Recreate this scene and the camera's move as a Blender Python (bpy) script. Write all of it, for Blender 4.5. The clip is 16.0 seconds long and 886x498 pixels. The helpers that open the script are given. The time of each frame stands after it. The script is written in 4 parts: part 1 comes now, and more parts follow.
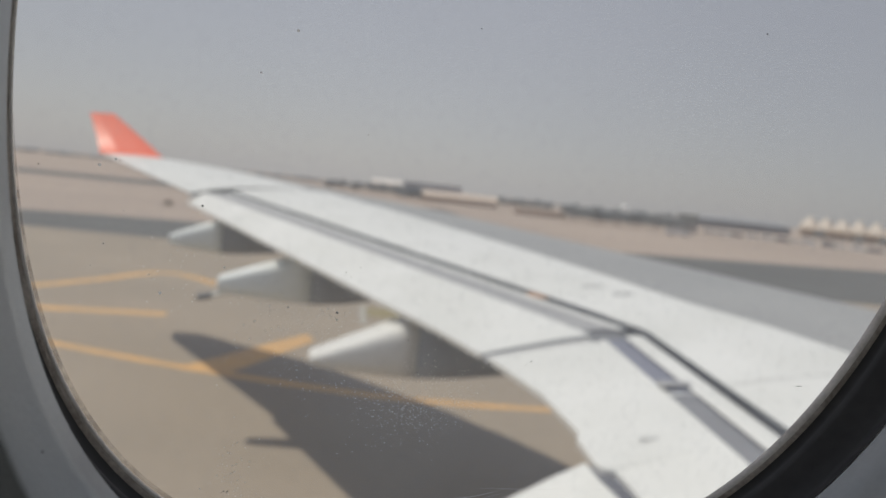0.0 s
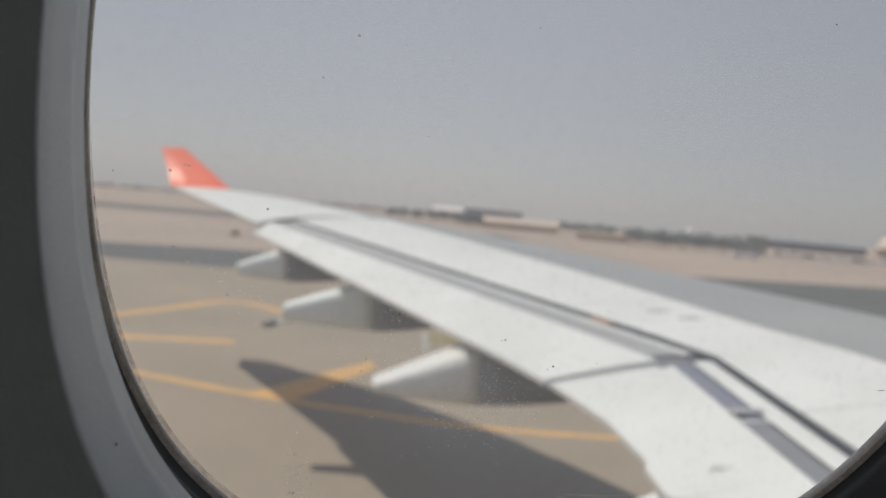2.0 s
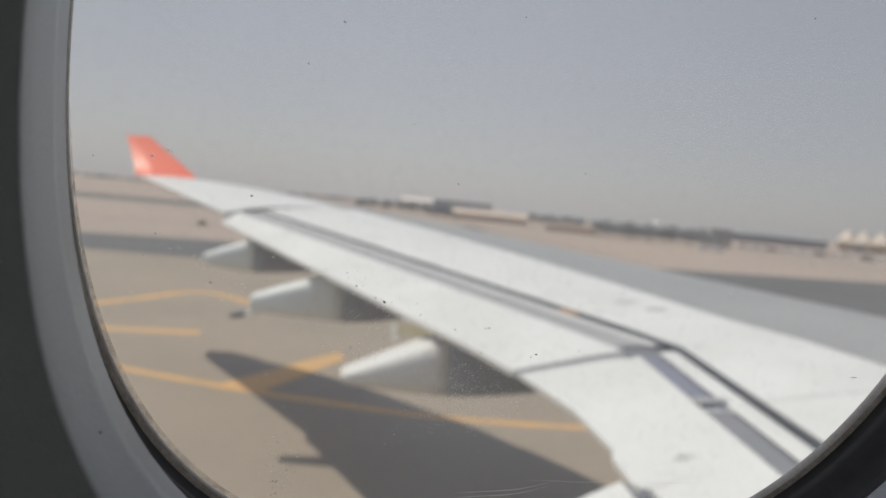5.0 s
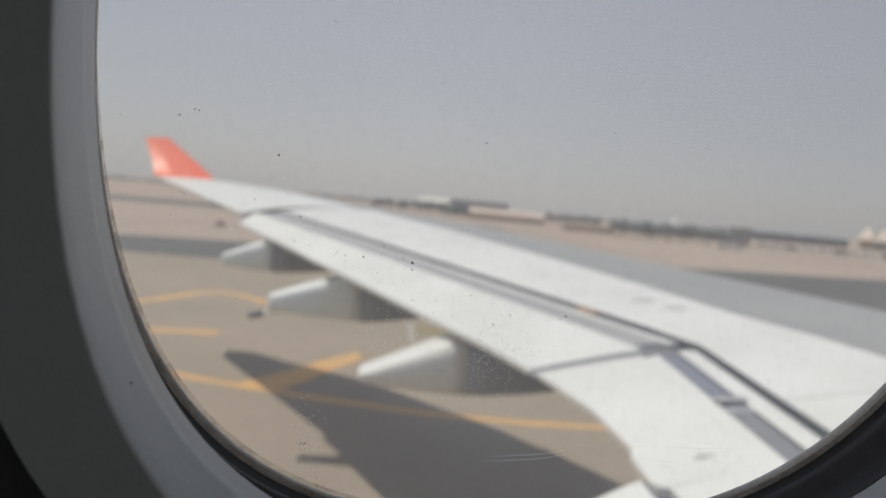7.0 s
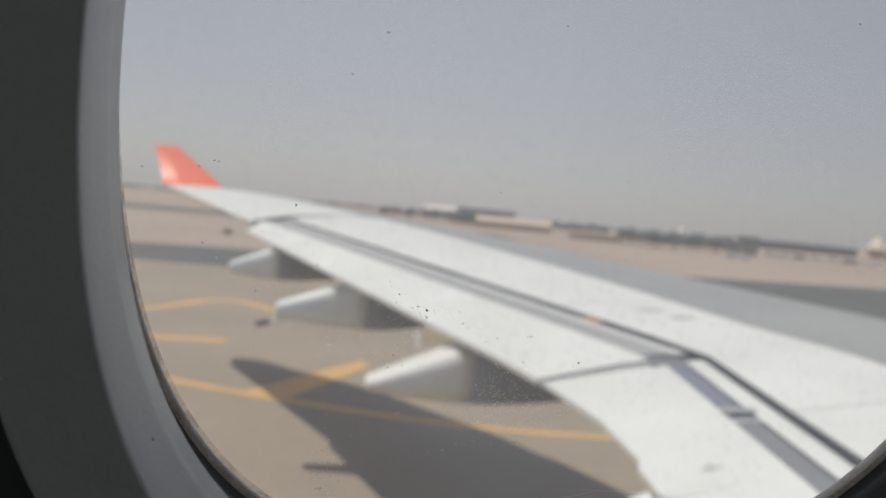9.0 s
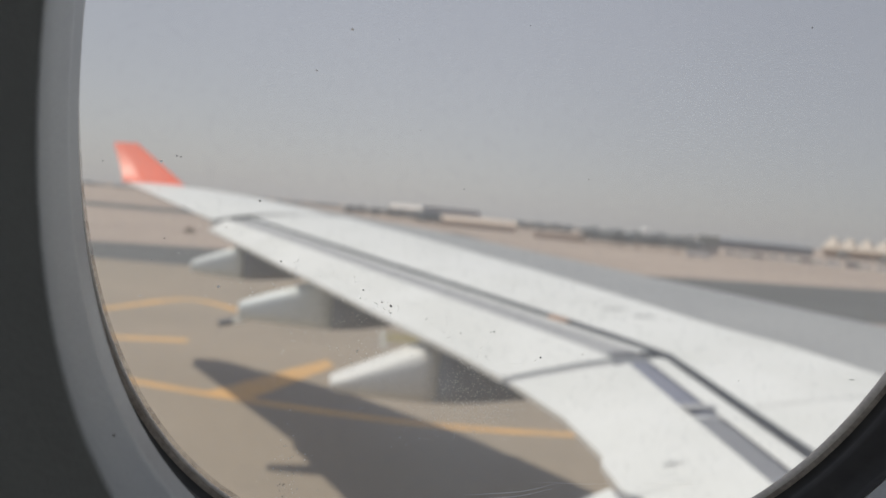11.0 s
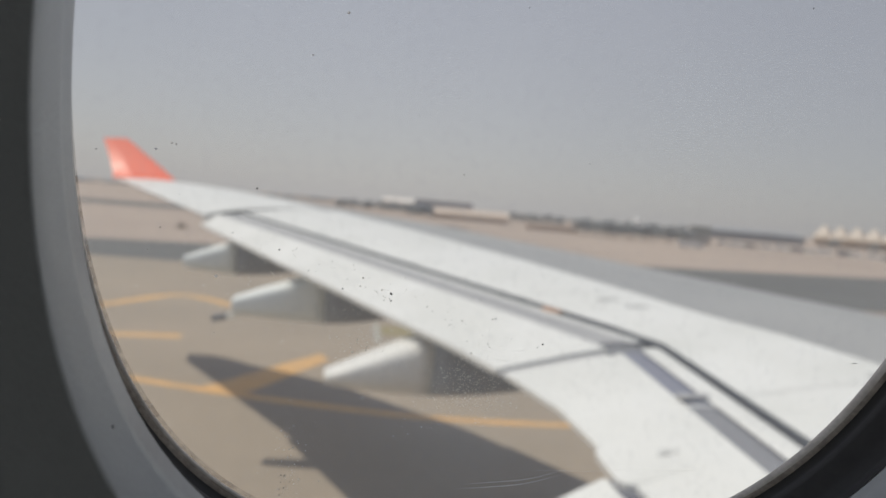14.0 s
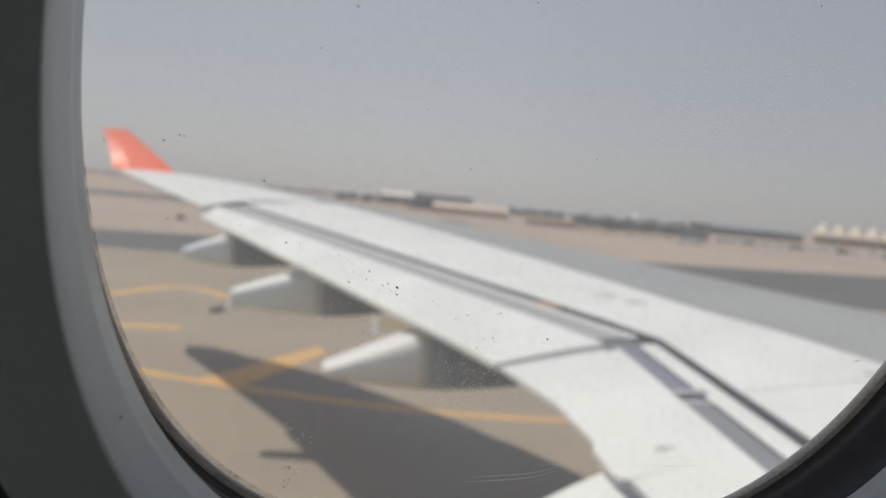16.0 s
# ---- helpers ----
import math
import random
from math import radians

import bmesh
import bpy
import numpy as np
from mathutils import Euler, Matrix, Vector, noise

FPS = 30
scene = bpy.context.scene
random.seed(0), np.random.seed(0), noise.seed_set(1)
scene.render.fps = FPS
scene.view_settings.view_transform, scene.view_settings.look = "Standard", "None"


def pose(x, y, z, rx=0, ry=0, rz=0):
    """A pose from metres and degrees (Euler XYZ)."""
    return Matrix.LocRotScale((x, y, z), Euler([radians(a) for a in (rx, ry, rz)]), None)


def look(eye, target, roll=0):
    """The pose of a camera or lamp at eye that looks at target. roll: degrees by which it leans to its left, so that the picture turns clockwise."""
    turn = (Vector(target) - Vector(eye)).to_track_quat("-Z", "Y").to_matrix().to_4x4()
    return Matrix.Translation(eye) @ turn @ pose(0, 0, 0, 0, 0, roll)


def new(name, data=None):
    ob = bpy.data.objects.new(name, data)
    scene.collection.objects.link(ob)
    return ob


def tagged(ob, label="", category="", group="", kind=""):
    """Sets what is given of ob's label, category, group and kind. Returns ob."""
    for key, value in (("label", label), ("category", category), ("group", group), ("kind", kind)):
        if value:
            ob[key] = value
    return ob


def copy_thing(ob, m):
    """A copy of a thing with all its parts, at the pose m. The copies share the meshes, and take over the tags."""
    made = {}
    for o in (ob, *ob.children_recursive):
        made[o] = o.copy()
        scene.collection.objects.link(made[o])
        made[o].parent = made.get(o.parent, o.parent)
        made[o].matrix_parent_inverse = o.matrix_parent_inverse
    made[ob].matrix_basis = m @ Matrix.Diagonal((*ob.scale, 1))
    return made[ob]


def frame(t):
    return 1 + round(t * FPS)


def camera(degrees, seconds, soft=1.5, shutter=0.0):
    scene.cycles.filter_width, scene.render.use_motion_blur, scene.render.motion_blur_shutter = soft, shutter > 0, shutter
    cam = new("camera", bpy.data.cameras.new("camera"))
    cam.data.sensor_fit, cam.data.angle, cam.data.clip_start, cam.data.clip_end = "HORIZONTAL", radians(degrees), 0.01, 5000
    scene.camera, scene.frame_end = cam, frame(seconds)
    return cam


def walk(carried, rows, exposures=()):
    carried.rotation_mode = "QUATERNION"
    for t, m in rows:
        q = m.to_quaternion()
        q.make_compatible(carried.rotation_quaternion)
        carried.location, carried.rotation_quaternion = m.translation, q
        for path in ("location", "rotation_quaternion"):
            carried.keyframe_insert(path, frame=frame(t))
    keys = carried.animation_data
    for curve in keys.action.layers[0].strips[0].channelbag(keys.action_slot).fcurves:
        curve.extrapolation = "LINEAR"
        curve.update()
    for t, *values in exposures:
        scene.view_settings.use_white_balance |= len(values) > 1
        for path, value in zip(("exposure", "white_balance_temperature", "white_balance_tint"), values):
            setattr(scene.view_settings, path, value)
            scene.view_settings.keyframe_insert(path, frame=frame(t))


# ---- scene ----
# ---------------------------------------------------------------- camera
# x: towards the nose, y: outboard to port, z: up, ground at 0
cam = camera(59.72, 16.0, soft=1.5)
cam.data.dof.use_dof = True
cam.data.dof.focus_distance = 0.20
cam.data.dof.aperture_fstop = 14.0
PATH = [
    (0, pose(-0.0660, 2.4369, 5.6537, 85.656, -6.026, -10.134)),
    (0.5, pose(-0.0645, 2.4344, 5.6510, 86.693, -6.316, -9.584)),
    (1, pose(-0.0604, 2.4340, 5.6470, 86.448, -4.302, -9.899)),
    (1.5, pose(-0.0630, 2.4352, 5.6456, 85.665, -4.911, -9.891)),
    (2, pose(-0.0655, 2.4369, 5.6474, 87.181, -4.976, -5.632)),
    (2.5, pose(-0.0655, 2.4327, 5.6469, 87.976, -4.475, -7.834)),
    (3, pose(-0.0661, 2.4333, 5.6465, 87.747, -4.256, -7.593)),
    (3.2, pose(-0.0672, 2.4352, 5.6458, 87.576, -4.419, -7.962)),
    (5.3, pose(-0.0692, 2.4371, 5.6464, 86.721, -5.625, -7.632)),
    (5.5, pose(-0.0675, 2.4370, 5.6459, 86.838, -5.133, -6.630)),
    (6, pose(-0.0701, 2.4360, 5.6470, 87.489, -5.715, -5.779)),
    (6.5, pose(-0.0677, 2.4348, 5.6457, 88.114, -4.788, -6.012)),
    (7, pose(-0.0709, 2.4387, 5.6365, 86.611, -5.070, -6.672)),
    (7.5, pose(-0.0712, 2.4433, 5.6343, 85.026, -5.050, -5.627)),
    (8, pose(-0.0696, 2.4432, 5.6330, 85.513, -3.578, -4.893)),
    (8.5, pose(-0.0740, 2.4368, 5.6346, 87.031, -4.821, -6.436)),
    (9, pose(-0.0738, 2.4371, 5.6461, 87.162, -5.194, -6.156)),
    (9.5, pose(-0.0739, 2.4350, 5.6461, 87.579, -5.552, -7.643)),
    (10, pose(-0.0727, 2.4348, 5.6452, 87.751, -5.537, -8.533)),
    (10.2, pose(-0.0727, 2.4350, 5.6453, 87.743, -5.665, -8.754)),
    (12.3, pose(-0.0755, 2.4360, 5.6455, 86.727, -4.858, -8.584)),
    (12.5, pose(-0.0752, 2.4366, 5.6449, 86.751, -4.907, -8.680)),
    (13, pose(-0.0760, 2.4381, 5.6441, 86.768, -4.755, -8.887)),
    (13.5, pose(-0.0759, 2.4391, 5.6436, 86.614, -4.771, -8.843)),
    (14, pose(-0.0749, 2.4380, 5.6437, 86.848, -4.789, -9.303)),
    (14.5, pose(-0.0756, 2.4386, 5.6437, 86.576, -4.968, -9.243)),
    (15, pose(-0.0756, 2.4395, 5.6421, 86.769, -4.628, -9.689)),
    (15.5, pose(-0.0766, 2.4366, 5.6443, 86.344, -5.293, -9.251)),
    (16, pose(-0.0767, 2.4379, 5.6436, 86.412, -5.328, -9.346)),
]
walk(cam, PATH, [(0, -0.03), (1.5, -0.03), (2.5, 0.04), (7, 0.04), (9, 0.06), (16, 0.06)])

# ---------------------------------------------------------------- light
world = bpy.data.worlds.new("hazy_sky")
scene.world = world
world.use_nodes = True
wt = world.node_tree
sky = wt.nodes.new("ShaderNodeTexSky")
sky.sky_type = "NISHITA"
sky.sun_disc = False
sky.sun_elevation = radians(60)
sky.sun_rotation = radians(-64)
sky.altitude = 0
sky.air_density = 1.0
sky.dust_density = 1.5
sky.ozone_density = 1.0
haze = wt.nodes.new("ShaderNodeMix")
haze.data_type = "RGBA"
haze.inputs[0].default_value = 0.80
# dust haze: warm and pale at the horizon, bluer overhead, brightest abeam
hco = wt.nodes.new("ShaderNodeTexCoord")
hxyz = wt.nodes.new("ShaderNodeSeparateXYZ")
wt.links.new(hco.outputs["Generated"], hxyz.inputs[0])
hramp = wt.nodes.new("ShaderNodeValToRGB")
hramp.color_ramp.elements[0].position, hramp.color_ramp.elements[0].color = 0.0, (0.538, 0.518, 0.512, 1)
hramp.color_ramp.elements[1].position, hramp.color_ramp.elements[1].color = 0.32, (0.462, 0.463, 0.50, 1)
high = hramp.color_ramp.elements.new(1.0)
high.color = (0.36, 0.425, 0.55, 1)
wt.links.new(hxyz.outputs["Z"], hramp.inputs[0])
hspan = wt.nodes.new("ShaderNodeMapRange")
hspan.inputs["From Min"].default_value, hspan.inputs["From Max"].default_value = -0.5, 0.7
wt.links.new(hxyz.outputs["X"], hspan.inputs["Value"])
hside = wt.nodes.new("ShaderNodeValToRGB")
hside.color_ramp.elements[0].position, hside.color_ramp.elements[0].color = 0.05, (0.885, 0.885, 0.885, 1)
hside.color_ramp.elements[1].position, hside.color_ramp.elements[1].color = 0.95, (0.81, 0.81, 0.81, 1)
for place, glow in ((0.42, 0.965), (0.62, 0.96)):
    hside.color_ramp.elements.new(place).color = (glow, glow, glow, 1)
wt.links.new(hspan.outputs[0], hside.inputs[0])
hmul = wt.nodes.new("ShaderNodeVectorMath")
hmul.operation = "SCALE"
wt.links.new(hramp.outputs[0], hmul.inputs[0])
hgain = wt.nodes.new("ShaderNodeMath")
hgain.operation = "MULTIPLY"
hgain.inputs[1].default_value = 10.0
wt.links.new(hside.outputs[0], hgain.inputs[0])
wt.links.new(hgain.outputs[0], hmul.inputs["Scale"])
wt.links.new(hmul.outputs[0], haze.inputs["B"])
wt.links.new(sky.outputs[0], haze.inputs["A"])
wt.links.new(haze.outputs["Result"], wt.nodes["Background"].inputs[0])
wt.nodes["Background"].inputs[1].default_value = 0.097

sun_data = bpy.data.lights.new("sun", "SUN")
sun_data.energy = 2.6
sun_data.angle = radians(0.6)
sun_data.color = (1.0, 0.938, 0.80)
sun = new("sun", sun_data)
sun.matrix_world = look((-50, 24, 100), (0, 0, 0))


# ---------------------------------------------------------------- materials
def mat(name, base, rough=0.6, metal=0.0, var=0.08, scale=4.0, fine=60.0, bump=0.0, second=None, stain=0.0, spec=0.5):
    """Base colour with two scales of variation, a little relief, and blotches of a second colour."""
    m = bpy.data.materials.new(name)
    m.use_nodes = True
    nt = m.node_tree
    nodes, link = nt.nodes, nt.links.new
    bsdf = nodes["Principled BSDF"]
    bsdf.inputs["Roughness"].default_value = rough
    bsdf.inputs["Metallic"].default_value = metal
    bsdf.inputs["Specular IOR Level"].default_value = spec
    co = nodes.new("ShaderNodeTexCoord")
    big = nodes.new("ShaderNodeTexNoise")
    big.inputs["Scale"].default_value = scale
    big.inputs["Detail"].default_value = 5
    small = nodes.new("ShaderNodeTexNoise")
    small.inputs["Scale"].default_value = fine
    small.inputs["Detail"].default_value = 3
    for t in (big, small):
        link(co.outputs["Object"], t.inputs["Vector"])
    ramp = nodes.new("ShaderNodeValToRGB")
    b2 = second if second else [c * (1 - var * 2) for c in base]
    ramp.color_ramp.elements[0].position, ramp.color_ramp.elements[1].position = 0.35, 0.65
    ramp.color_ramp.elements[0].color = (*b2, 1)
    ramp.color_ramp.elements[1].color = (*base, 1)
    link(big.outputs["Fac"], ramp.inputs[0])
    mix = nodes.new("ShaderNodeMix")
    mix.data_type, mix.blend_type = "RGBA", "MULTIPLY"
    mix.inputs[0].default_value = 1.0
    rng = nodes.new("ShaderNodeMapRange")
    rng.inputs["From Min"].default_value, rng.inputs["From Max"].default_value = 0.3, 0.7
    rng.inputs["To Min"].default_value, rng.inputs["To Max"].default_value = 1 - var, 1 + var
    link(small.outputs["Fac"], rng.inputs["Value"])
    link(ramp.outputs[0], mix.inputs["A"])
    link(rng.outputs[0], mix.inputs["B"])
    link(mix.outputs["Result"], bsdf.inputs["Base Color"])
    rr = nodes.new("ShaderNodeMapRange")
    rr.inputs["To Min"].default_value, rr.inputs["To Max"].default_value = max(rough - 0.1, 0.02), min(rough + 0.1, 1)
    link(big.outputs["Fac"], rr.inputs["Value"])
    link(rr.outputs[0], bsdf.inputs["Roughness"])
    if bump:
        bp = nodes.new("ShaderNodeBump")
        bp.inputs["Strength"].default_value = bump
        bp.inputs["Distance"].default_value = 0.01
        link(small.outputs["Fac"], bp.inputs["Height"])
        link(bp.outputs[0], bsdf.inputs["Normal"])
    return m


WHITE = mat("white_wing_paint", (0.80, 0.80, 0.78), 0.45, var=0.02, scale=0.9, fine=14, second=(0.74, 0.74, 0.71))
GREYSKIN = mat("grey_wing_box_coat", (0.38, 0.378, 0.372), 0.5, var=0.03, scale=0.6, fine=10, second=(0.35, 0.348, 0.343))
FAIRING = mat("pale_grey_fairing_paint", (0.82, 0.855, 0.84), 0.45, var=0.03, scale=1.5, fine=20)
WARMFAIR = mat("warm_fairing_paint", (0.77, 0.765, 0.735), 0.5, var=0.04, scale=1.5, fine=20, second=(0.72, 0.705, 0.67))
# darker copy of the fairing paint, holding the wing's shade
FAIRSHADE = mat("fairing_paint_in_shade", (0.35, 0.36, 0.38), 0.55, var=0.04, scale=1.5, fine=20)
BANDDARK = mat("dark_grey_filler_and_nozzle", (0.22, 0.22, 0.23), 0.5, var=0.04, scale=3, fine=30)
BANDGREY = mat("grey_slot_shade_and_fittings", (0.425, 0.42, 0.423), 0.5, var=0.04, scale=3, fine=30)
GAPGREY = mat("grey_gap_shade", (0.15, 0.152, 0.15), 0.7, var=0.1)
BANDPALE = mat("pale_grey_slot_shade", (0.255, 0.255, 0.272), 0.5, var=0.04, scale=3, fine=30)
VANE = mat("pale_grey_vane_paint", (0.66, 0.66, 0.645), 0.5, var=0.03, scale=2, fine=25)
BANDBLUE = mat("blue_grey_slot_shade", (0.24, 0.245, 0.30), 0.5, var=0.04, scale=3, fine=30)
GAPDARK = mat("dark_gap_shade", (0.20, 0.19, 0.235), 0.7, var=0.1)
GAPBLUE = mat("blue_grey_gap_shade", (0.15, 0.152, 0.18), 0.7, var=0.1)
UNDER = mat("wing_underside_grey", (0.42, 0.43, 0.44), 0.5, var=0.04, scale=1.0)
RED = mat("red_winglet_paint", (0.96, 0.16, 0.075), 0.45, var=0.03, scale=1.2, fine=12, second=(0.94, 0.175, 0.09))
ORANGEGLEAM = mat("orange_slot_reflection", (0.62, 0.36, 0.22), 0.6)
CONCRETE = mat("apron_concrete", (0.372, 0.308, 0.241), 0.85, var=0.05, scale=0.12, fine=3.0, second=(0.322, 0.269, 0.211), bump=0.1)
ASPHALT = mat("worn_asphalt", (0.155, 0.152, 0.146), 0.9, var=0.08, scale=0.08, fine=2.0, second=(0.13, 0.127, 0.122))
SAND = mat("desert_sand", (0.45, 0.365, 0.305), 0.95, var=0.06, scale=0.02, fine=0.4, second=(0.39, 0.317, 0.267))
YELLOW = mat("worn_yellow_marking", (0.71, 0.42, 0.17), 0.7, var=0.08, scale=0.8, fine=9, second=(0.59, 0.38, 0.19))
PAINTW = mat("worn_white_marking", (0.50, 0.47, 0.41), 0.7, var=0.15, scale=1.5, fine=9)
OLIVE = mat("worn_olive_yellow_marking", (0.34, 0.285, 0.15), 0.75, var=0.12, scale=1.2, fine=8)
CARGREY = mat("grey_vehicle_paint", (0.25, 0.26, 0.28), 0.4)
KIOSK = mat("grey_green_render", (0.40, 0.41, 0.39), 0.8, var=0.05, scale=0.1)
CREAM = mat("cream_render", (0.72, 0.63, 0.54), 0.85, var=0.05, scale=0.05, fine=0.6)
# distance haze put into CREAMDARK, DARKROOF, SHEDGREY and LEAF as paler bases
CREAMDARK = mat("hazed_bay_and_window", (0.52, 0.48, 0.46), 0.8, var=0.1, scale=0.3)
DARKROOF = mat("hazed_hangar_cladding", (0.50, 0.50, 0.52), 0.7, var=0.06, scale=0.05)
SHEDGREY = mat("hazed_shed_cladding", (0.34, 0.345, 0.36), 0.8, var=0.06, scale=0.05)
TAN = mat("tan_block_wall", (0.68, 0.57, 0.48), 0.85, var=0.06, scale=0.05)
PALEWALL = mat("pale_hangar_cladding", (0.80, 0.74, 0.68), 0.7, var=0.04, scale=0.05)
LEAF = mat("hazed_tree_leaves", (0.39, 0.40, 0.405), 0.8, var=0.2, scale=0.6, fine=3, second=(0.32, 0.33, 0.335))
DRYLEAF = mat("dry_brown_leaves", (0.24, 0.18, 0.12), 0.9, var=0.2, scale=2, fine=12)
BARK = mat("tree_bark", (0.20, 0.17, 0.14), 0.9, var=0.2)
CARPAINT = mat("white_vehicle_paint", (0.84, 0.83, 0.81), 0.4)
TYRE = mat("rubber", (0.03, 0.03, 0.03), 0.8)
PANEL = mat("grey_cabin_lining", (0.34, 0.338, 0.335), 0.7, var=0.02, scale=6, fine=900, bump=0.05)
DARKPANEL = mat("black_recess_shade", (0.035, 0.037, 0.033), 0.85, var=0.05, scale=8, fine=500)
REVEAL = mat("pale_grey_window_reveal", (0.44, 0.45, 0.46), 0.22, var=0.02, scale=12, fine=700, bump=0.04)
SEAL = mat("black_rubber_seal", (0.042, 0.039, 0.038), 0.5, var=0.1, scale=40, fine=300, spec=0.22)
RIM = mat("grimy_brown_pane_rim", (0.47, 0.41, 0.36), 0.7, var=0.2, scale=90, fine=900, bump=0.1, second=(0.27, 0.225, 0.19), spec=0.3)
EDGE = mat("acrylic_edge_highlight", (0.76, 0.71, 0.66), 0.6, var=0.1, scale=120, fine=900, second=(0.60, 0.55, 0.50))
SKIN = mat("white_fuselage_paint", (0.78, 0.78, 0.77), 0.35, var=0.01, scale=0.5)
LINING = mat("cabin_lining_grey", (0.54, 0.55, 0.55), 0.8, var=0.03)
CARPET = mat("grey_carpet", (0.12, 0.12, 0.13), 0.95, var=0.1, fine=300)


COVER = mat("scuffed_cover_and_slot_tone", (0.56, 0.56, 0.55), 0.5, var=0.05)


def glass(name):
    m = bpy.data.materials.new(name)
    m.use_nodes = True
    nt = m.node_tree
    nt.nodes.clear()
    out = nt.nodes.new("ShaderNodeOutputMaterial")
    clear = nt.nodes.new("ShaderNodeBsdfTransparent")
    clear.inputs[0].default_value = (0.95, 0.955, 0.96, 1)
    gloss = nt.nodes.new("ShaderNodeBsdfGlossy")
    gloss.inputs["Roughness"].default_value = 0.02
    dirt = nt.nodes.new("ShaderNodeBsdfTranslucent")
    dirt.inputs[0].default_value = (0.64, 0.73, 0.81, 1)
    fres = nt.nodes.new("ShaderNodeFresnel")
    fres.inputs[0].default_value = 1.14
    film = nt.nodes.new("ShaderNodeMixShader")
    co = nt.nodes.new("ShaderNodeTexCoord")
    smear = nt.nodes.new("ShaderNodeTexNoise")
    smear.inputs["Scale"].default_value = 26
    smear.inputs["Detail"].default_value = 5
    amount = nt.nodes.new("ShaderNodeMapRange")
    amount.inputs["From Min"].default_value, amount.inputs["From Max"].default_value = 0.3, 0.7
    amount.inputs["To Min"].default_value, amount.inputs["To Max"].default_value = 0.095, 0.15
    nt.links.new(co.outputs["Object"], smear.inputs["Vector"])
    nt.links.new(smear.outputs["Fac"], amount.inputs["Value"])
    # fine mottling of dust, a millimetre or so across
    mottle = nt.nodes.new("ShaderNodeTexNoise")
    mottle.inputs["Scale"].default_value = 420
    mottle.inputs["Detail"].default_value = 2
    blots = nt.nodes.new("ShaderNodeMapRange")
    blots.inputs["From Min"].default_value, blots.inputs["From Max"].default_value = 0.52, 0.80
    blots.inputs["To Min"].default_value, blots.inputs["To Max"].default_value = 0.0, 0.05
    total = nt.nodes.new("ShaderNodeMath")
    nt.links.new(co.outputs["Object"], mottle.inputs["Vector"])
    nt.links.new(mottle.outputs["Fac"], blots.inputs["Value"])
    nt.links.new(amount.outputs[0], total.inputs[0])
    nt.links.new(blots.outputs[0], total.inputs[1])
    nt.links.new(total.outputs[0], film.inputs[0])
    mix = nt.nodes.new("ShaderNodeMixShader")
    nt.links.new(clear.outputs[0], film.inputs[1])
    nt.links.new(dirt.outputs[0], film.inputs[2])
    nt.links.new(fres.outputs[0], mix.inputs[0])
    nt.links.new(film.outputs[0], mix.inputs[1])
    nt.links.new(gloss.outputs[0], mix.inputs[2])
    nt.links.new(mix.outputs[0], out.inputs[0])
    return m


PANE = glass("dusty_acrylic_pane")


def grain(name, colour):
    """Thin grains and scratches that let light from outside through."""
    m = bpy.data.materials.new(name)
    m.use_nodes = True
    nt = m.node_tree
    nt.nodes.clear()
    out = nt.nodes.new("ShaderNodeOutputMaterial")
    thin = nt.nodes.new("ShaderNodeBsdfTranslucent")
    thin.inputs[0].default_value = (*colour, 1)
    nt.links.new(thin.outputs[0], out.inputs[0])
    return m


PALEDUST = grain("pale_dust_grain", (0.85, 0.85, 0.85))


def grime(name, colour, least, most):
    """A patchy film of dirt on the pane, clear between the patches."""
    m = bpy.data.materials.new(name)
    m.use_nodes = True
    nt = m.node_tree
    nt.nodes.clear()
    out = nt.nodes.new("ShaderNodeOutputMaterial")
    clear = nt.nodes.new("ShaderNodeBsdfTransparent")
    dirt = nt.nodes.new("ShaderNodeBsdfTranslucent")
    dirt.inputs[0].default_value = (*colour, 1)
    co = nt.nodes.new("ShaderNodeTexCoord")
    noise = nt.nodes.new("ShaderNodeTexNoise")
    noise.inputs["Scale"].default_value = 240
    noise.inputs["Detail"].default_value = 6
    amount = nt.nodes.new("ShaderNodeMapRange")
    amount.inputs["From Min"].default_value, amount.inputs["From Max"].default_value = 0.38, 0.66
    amount.inputs["To Min"].default_value, amount.inputs["To Max"].default_value = least, most
    mix = nt.nodes.new("ShaderNodeMixShader")
    nt.links.new(co.outputs["Object"], noise.inputs["Vector"])
    nt.links.new(noise.outputs["Fac"], amount.inputs["Value"])
    nt.links.new(amount.outputs[0], mix.inputs[0])
    nt.links.new(clear.outputs[0], mix.inputs[1])
    nt.links.new(dirt.outputs[0], mix.inputs[2])
    nt.links.new(mix.outputs[0], out.inputs[0])
    return m


GRIME = grime("brown_grime", (0.33, 0.27, 0.22), 0.2, 0.7)
GREYSPECK = grain("grey_dirt_speck", (0.63, 0.625, 0.61))
PALEGREY = grain("faint_grey_speck", (0.75, 0.75, 0.75))
SPECK = grain("dark_dirt_speck", (0.22, 0.22, 0.22))


# ---------------------------------------------------------------- builders
def part(name, bm, material, parent=None, label="", smooth=False):
    me = bpy.data.meshes.new(name)
    bmesh.ops.recalc_face_normals(bm, faces=bm.faces)
    if smooth:
        for f in bm.faces:
            f.smooth = True
    bm.to_mesh(me)
    bm.free()
    if material:
        me.materials.append(material)
    ob = new(name, me)
    if parent:
        ob.parent = parent
    if label:
        tagged(ob, label)
    return ob


def empty(name, x=0, y=0, z=0, rz=0):
    ob = new(name)
    ob.matrix_world = pose(x, y, z, 0, 0, rz)
    return ob


